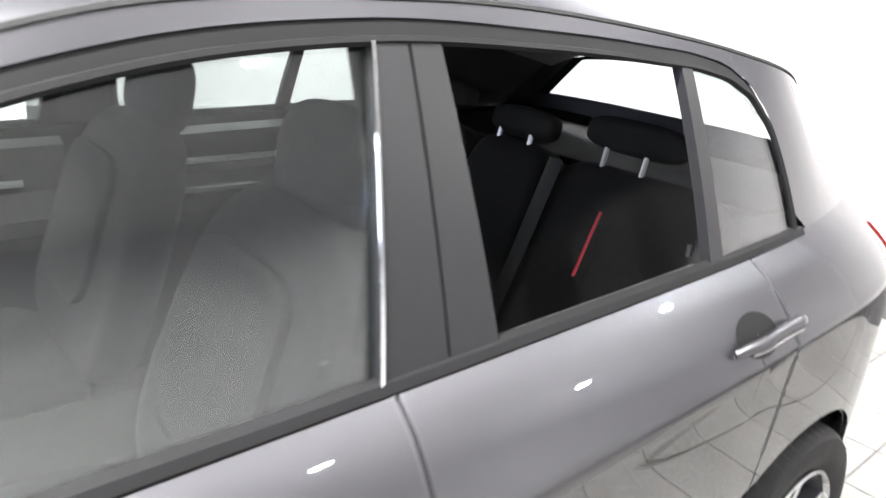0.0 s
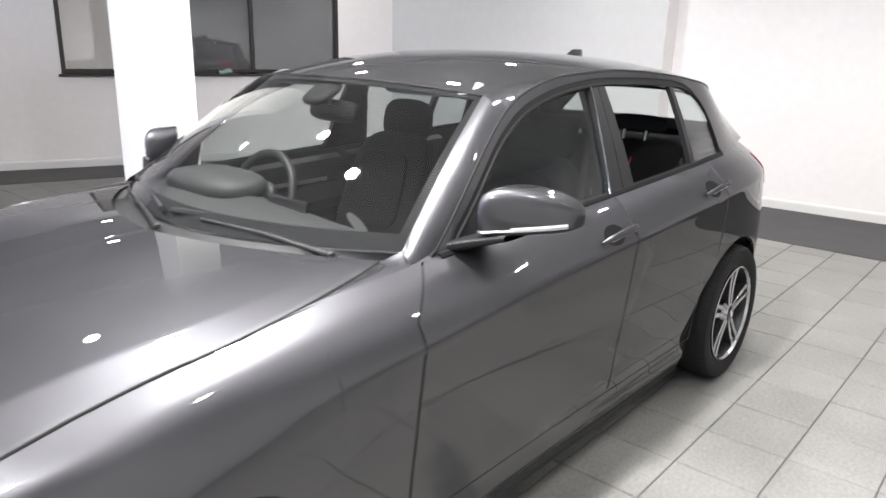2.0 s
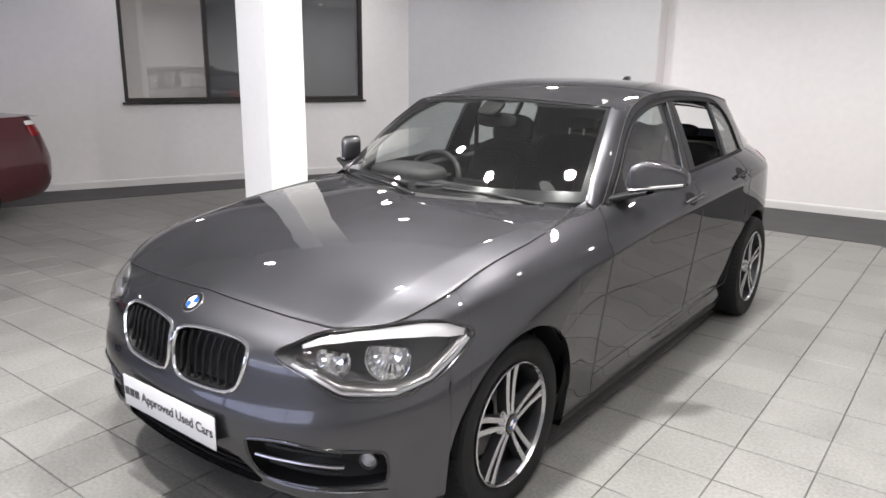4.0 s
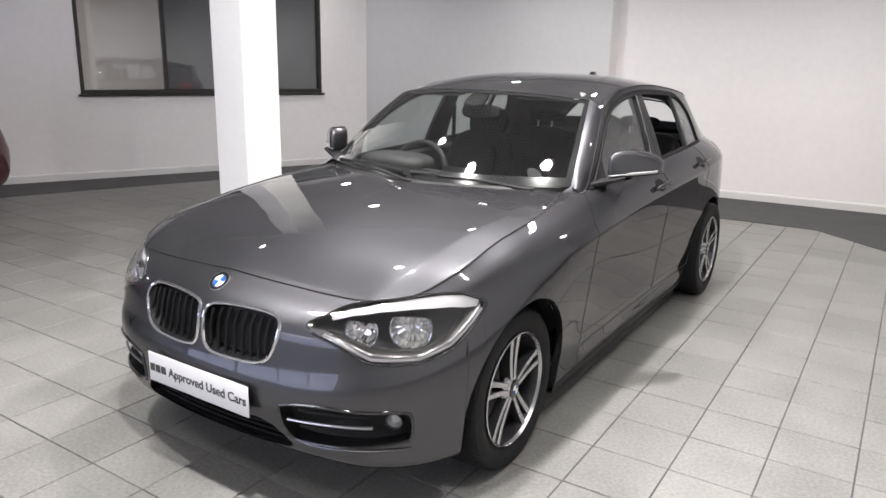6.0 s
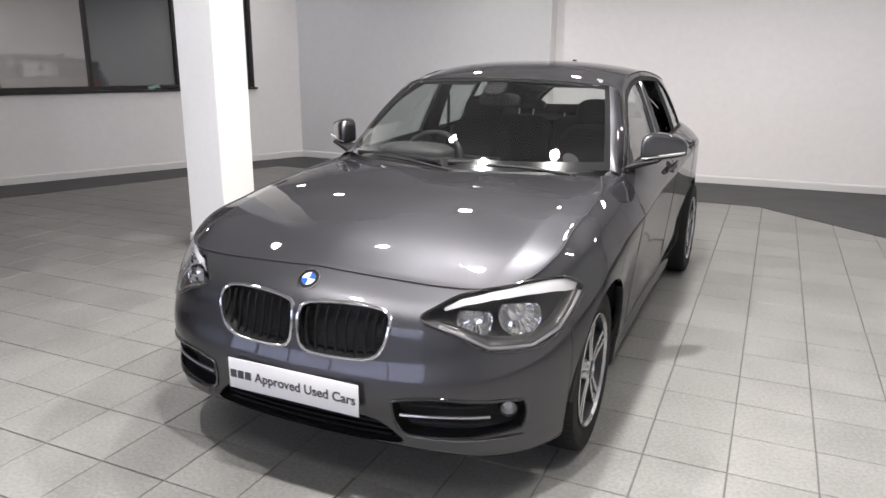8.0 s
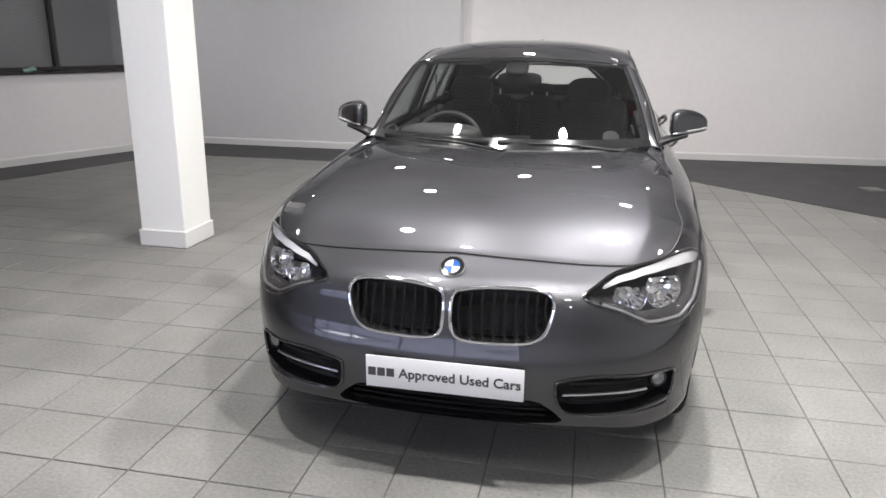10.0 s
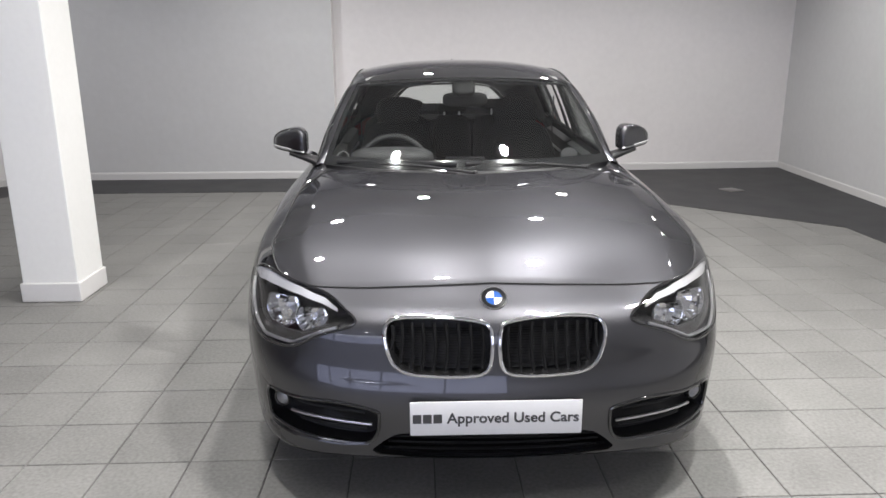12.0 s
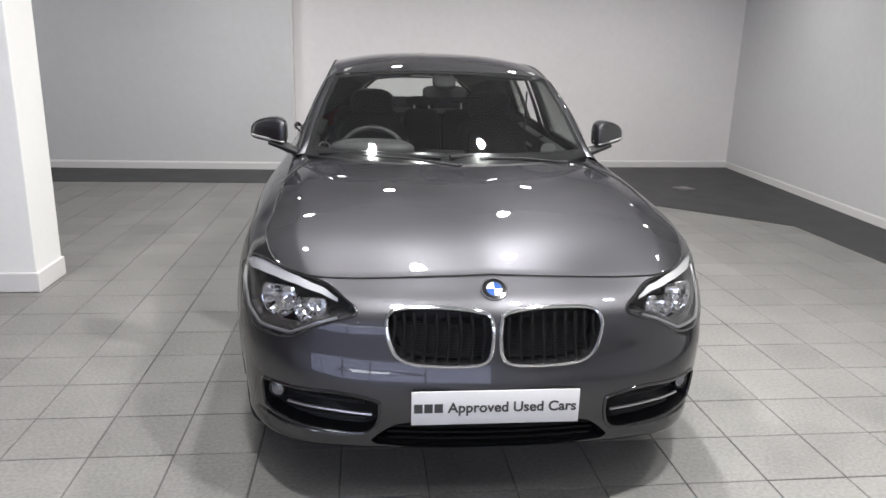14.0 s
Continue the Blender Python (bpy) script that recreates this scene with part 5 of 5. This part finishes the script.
part("underbody", box(-.70, .70, -.42, 3.3, .17, .215, .02), BLACK, car, smooth=False)
for side in (1, -1):
    for y0, y1 in ((.66, 1.70), (1.75, 2.42)):
        rows = []
        for y in np.linspace(y0, y1, 14):
            b = belt(y)
            rows.append([(side * (b[0] - .022), y, b[2] - .045), (side * (b[0] - .05), y, b[2] - .030), (side * (b[0] - .085), y, b[2] - .045), (side * (b[0] - .08), y, b[2] - .16),
                         (side * (b[0] - .13), y, b[2] - .22), (side * (b[0] - .13), y, b[2] - .26), (side * (b[0] - .07), y, b[2] - .32), (side * (b[0] - .07), y, .27)])
        card = part("door_card", grid(np.array(rows)), PLASTIC_IN, car, "dark door lining with a silver trim bar")
        ym = (y0 + y1) / 2
        part("trim_bar", tube([(side * (belt(y)[0] - .092), y, belt(y)[2] - .115 - .02 * (y - y0)) for y in np.linspace(y0 + .12, y1 - .1, 10)], .007, 8, flat=1.3), SILVER_TRIM, card, "silver trim bar")
        part("door_pull", tube([(side * (belt(ym)[0] - .135), y, belt(ym)[2] - .20) for y in np.linspace(ym - .12, ym + .12, 8)], .014, 8), PLASTIC_IN, card)
        part("lock_pin", tube([(side * (belt(y1 - .08)[0] - .05), y1 - .08, belt(y1 - .08)[2]), (side * (belt(y1 - .08)[0] - .05), y1 - .08, belt(y1 - .08)[2] + .02)], .005, 6), BLACK, card)
    pil = lattice((1.70, 1.72), (1.85, 1.80), -.05, 5)
    part("inner_pillar", (pil.reshape(-1, 3) * (side, 1, 1), grid(pil)[1]), PLASTIC_IN, car)
    cp = side_strip(np.linspace(2.705, 3.2, 20), lambda y: belt_z(y) - .02, lambda y: float(gutter(y)[2]) - .01, 8, -.03)
    part("inner_rear_pillar", (np.array(cp[0]) * (side, 1, 1), cp[1]), PLASTIC_IN, car)
# dashboard
rows = []
for s in np.linspace(-1, 1, 41):
    x = .70 * s
    hump = .05 * math.exp(-((x + .37) / .20) ** 2) + .012 * math.exp(-(x / .16) ** 2)
    yo = .10 * (1 - s * s)
    rows.append([(x, .56 - yo * .5, .945), (x, .70 - yo * .3, .955 + hump * .3), (x, .84, .95 + hump), (x, .915, .93 + hump), (x, .935, .885 + hump * .6), (x, .925, .82), (x, .945, .74), (x, .90, .62), (x, .82, .52)])
dash = part("dashboard", grid(np.array(rows)), PLASTIC_IN, car, "dark grey dashboard with an upright display")
part("display", box(-.10, .10, .875, .893, .935, .985, .006), GLOSS_BLACK, dash, "small upright display", smooth=False)
part("binnacle", moved(cushion((.42, .26, .105), 2.8, 20), pose(-.37, .85, .985)), PLASTIC_IN, dash)
part("dash_trim", tube([(x, .95, .80) for x in np.linspace(.62, -.12, 10)], .014, 8, flat=.6), SILVER_TRIM, dash)
part("centre_console", box(-.12, .12, .92, 1.75, .30, .56, .03), PLASTIC_IN, car)
part("gear_lever", joined(tube([(0, 1.18, .55), (0, 1.16, .66)], .012, 8), moved(cushion((.05, .07, .07), 2.6, 12), pose(0, 1.155, .69))), BLACK, car)
# steering wheel
m = pose(-.37, 1.03, .897, 90 - 24, 0, 0)
a = np.linspace(0, 2 * math.pi, 48, endpoint=False)
sw = part("steering_wheel", moved(tube(np.stack([.185 * np.cos(a), .185 * np.sin(a), 0 * a], 1), .0165, 10, True), m), BLACK, car, "black three-spoke steering wheel")
part("wheel_boss", moved(cushion((.17, .15, .06), 3, 16), m), BLACK, sw)
for ang in (0, 180, 270):
    c, s = math.cos(radians(ang)), math.sin(radians(ang))
    part("wheel_spoke", moved(tube([(.05 * c, .05 * s, 0), (.18 * c, .18 * s, 0)], (.022, .014), 8, flat=.4), m), PLASTIC_IN, sw)
part("steering_column", tube([(-.37, .85, .84), (-.37, 1.0, .905)], .04, 12), PLASTIC_IN, sw)
# inside mirror, sun visors, tax disc
im = part("inside_mirror", moved(cushion((.235, .045, .075), 3.4, 20), pose(.01, 1.085, 1.258, -8)), SEAL, car, "black inside mirror on the windscreen")
part("mirror_stem", tube([(0, 1.05, 1.335), (.005, 1.075, 1.275)], .014, 8), BLACK, im)
part("mirror_housing", moved(cushion((.12, .13, .035), 3, 14), pose(0, 1.045, 1.318, 30)), SEAL, im)
for x in (.34, -.34):
    part("sun_visor", moved(cushion((.36, .13, .018), 5, 14), pose(x, 1.22, 1.350, 16)), LINING, car, "folded sun visor")
part("roof_console", moved(cushion((.16, .16, .03), 4, 14), pose(0, 1.22, 1.362, 8)), LINING, car)
part("reading_lamp", moved(cushion((.08, .03, .008), 3, 10), pose(0, 1.24, 1.343, 8)), AMBER, car)
disc = moved(lathe([(0, .001), (.0005, .040)], "z", 28), pose(.50, .745, 1.012, -57, 12, 0))
part("windscreen_disc", disc, PAPER, car, "round paper disc stuck to the windscreen")
ring = np.array([(-.60 + .026 * math.cos(a), .74 + .012 * math.sin(a), 1.012 + .020 * math.sin(a)) for a in np.linspace(0, 2 * math.pi, 24, endpoint=False)])
part("windscreen_sticker", tube(ring, .0024, 6, True), LINING, car, "small round sticker on the windscreen")

# ---- second car, half out of view ----
red = empty("car", "dark red saloon car parked beside the showroom wall", "car", "", (-6.13, .70, 0), 22)


def red_skin(u, k):
    """Tail end of the red car: u round its plan, k up its side."""
    a = u * math.pi
    hw, ln = .86, 2.0
    x = hw * np.sign(math.cos(a)) * abs(math.cos(a)) ** .35
    y = .55 * abs(math.sin(a)) ** .6
    z = .22 + .78 * k
    tuck = float(np.interp(k, (0, .08, .2, .45, .7, 1), (.12, .05, .015, 0, .05, .15)))
    return (x * (1 - tuck * .8), y - tuck * abs(math.sin(a)) ** .5, z)


rows = [[red_skin(u, k) for u in np.linspace(0, 1, 40)] for k in np.linspace(0, 1, 16)]
shell = np.array(rows)
side_l = np.array([[(shell[i, 0, 0], y, shell[i, 0, 2]) for y in np.linspace(-3.0, 0, 12)] for i in range(16)])
side_r = np.array([[(shell[i, -1, 0], y, shell[i, -1, 2]) for y in np.linspace(0, -3.0, 12)] for i in range(16)])
part("body", joined(grid(shell), grid(side_l), grid(side_r)), PAINT_RED, red, sharp=40)
deck = np.array([[(s * .755, y, .992 + .020 * (1 - s * s)) for s in np.linspace(-1, 1, 10)] for y in np.linspace(-3.0, .36, 10)])
part("boot_lid", grid(deck), PAINT_RED, red)
cab = np.array([[(s * (.74 - .14 * k), -.25 - 1.9 * j - .55 * k * (1 - 2 * j), 1.0 + .42 * k + .03 * (1 - s * s) * k) for s in np.linspace(-1, 1, 9)] for j, k in ((0, 0), (0, .5), (0, 1), (1, 1), (1, .5), (1, 0))])
part("cabin", grid(cab), GLOSS_BLACK, red, "dark glass cabin")
for u0, u1 in ((.06, .36), (.64, .94)):
    for name, k0, k1, look_of, words in (("tail_lamp", .76, .89, RED_LENS, "red tail lamp"), ("lamp_band", .895, .945, WHITE_LENS, "clear lamp band")):
        patch = np.array([[red_skin(u, k) for u in np.linspace(u0, u1, 14)] for k in np.linspace(k0, k1, 5)])
        part(name, grid(patch * (1.008, 1.0, 1.0) + (0, .007, 0)), look_of, red, words)
part("plate", box(-.26, .26, .515, .523, .70, .81, .002), PLATE, red, smooth=False)
for x in (.72, -.72):
    for y in (-.55, -2.9):
        tw = part("wheel", moved(lathe([(-.1, .20), (-.1, .30), (-.08, .315), (.08, .315), (.1, .30), (.1, .20)], "x", 36), pose(x, y, .315)), RUBBER, red)
        part("wheel_rim", moved(lathe([(-.09, .205), (-.05, .19), (-.04, .001)] if x < 0 else [(.09, .205), (.05, .19), (.04, .001)], "x", 30), pose(x, y, .315)), ALLOY, tw)

# ---- floor tiles ----
PITCH, X_JOINT, Y_JOINT, TILE_TURN = .3065, 1.040, .006, .35
floor_ob = bpy.data.objects["floor"]


def tile_mesh(n):
    g, h = PITCH - .0052, .002
    o = g / 2
    i = o - .0025
    v = [(-o, -o, -.008), (o, -o, -.008), (o, o, -.008), (-o, o, -.008), (-o, -o, -h), (o, -o, -h), (o, o, -h), (-o, o, -h), (-i, -i, 0), (i, -i, 0), (i, i, 0), (-i, i, 0)]
    f = [(8, 9, 10, 11)] + [(a + k, a + (k + 1) % 4, a + 4 + (k + 1) % 4, a + 4 + k) for a in (0, 4) for k in range(4)]
    return mesh_of("tile", v, f, TILE, False)


def laid(i, j):
    """Centre of a tile; the courses lie a little askew to the car."""
    c, s = math.cos(radians(TILE_TURN)), math.sin(radians(TILE_TURN))
    a, b = PITCH * (i + .5), PITCH * (j + .5)
    return X_JOINT + a * c - b * s, Y_JOINT + a * s + b * c


tile_data = [tile_mesh(k) for k in range(4)]
rest_v, rest_f = [], []
for i in range(-27, 9):
    for j in range(-24, 19):
        x, y = laid(i, j)
        if y > 5.6 or x > 3.75 or (y > 1.5 and x < -6.6) or x < -7.2 or y < -7.1:
            continue
        near = -2.0 < x < 2.5 and -1.55 < y < 4.45
        z = random.uniform(-.0006, .0006)
        if near:
            ob = bpy.data.objects.new("tile", tile_data[(i * 3 + j) % 4])
            scene.collection.objects.link(ob)
            ob.parent = floor_ob
            ob.matrix_basis = Matrix.Translation((x, y, z)) @ pose(0, 0, 0, random.uniform(-.12, .12), random.uniform(-.12, .12), TILE_TURN + 90 * random.randrange(4))
        else:
            me = tile_data[0]
            n = len(rest_v)
            rest_v.extend((x + v.co.x - radians(TILE_TURN) * v.co.y, y + v.co.y + radians(TILE_TURN) * v.co.x, z + v.co.z) for v in me.vertices)
            rest_f.extend(tuple(n + k for k in p.vertices) for p in me.polygons)
far = part("tiles", (np.array(rest_v), rest_f), TILE, floor_ob, smooth=False, sharp=0)
far["kind"] = "stuff"
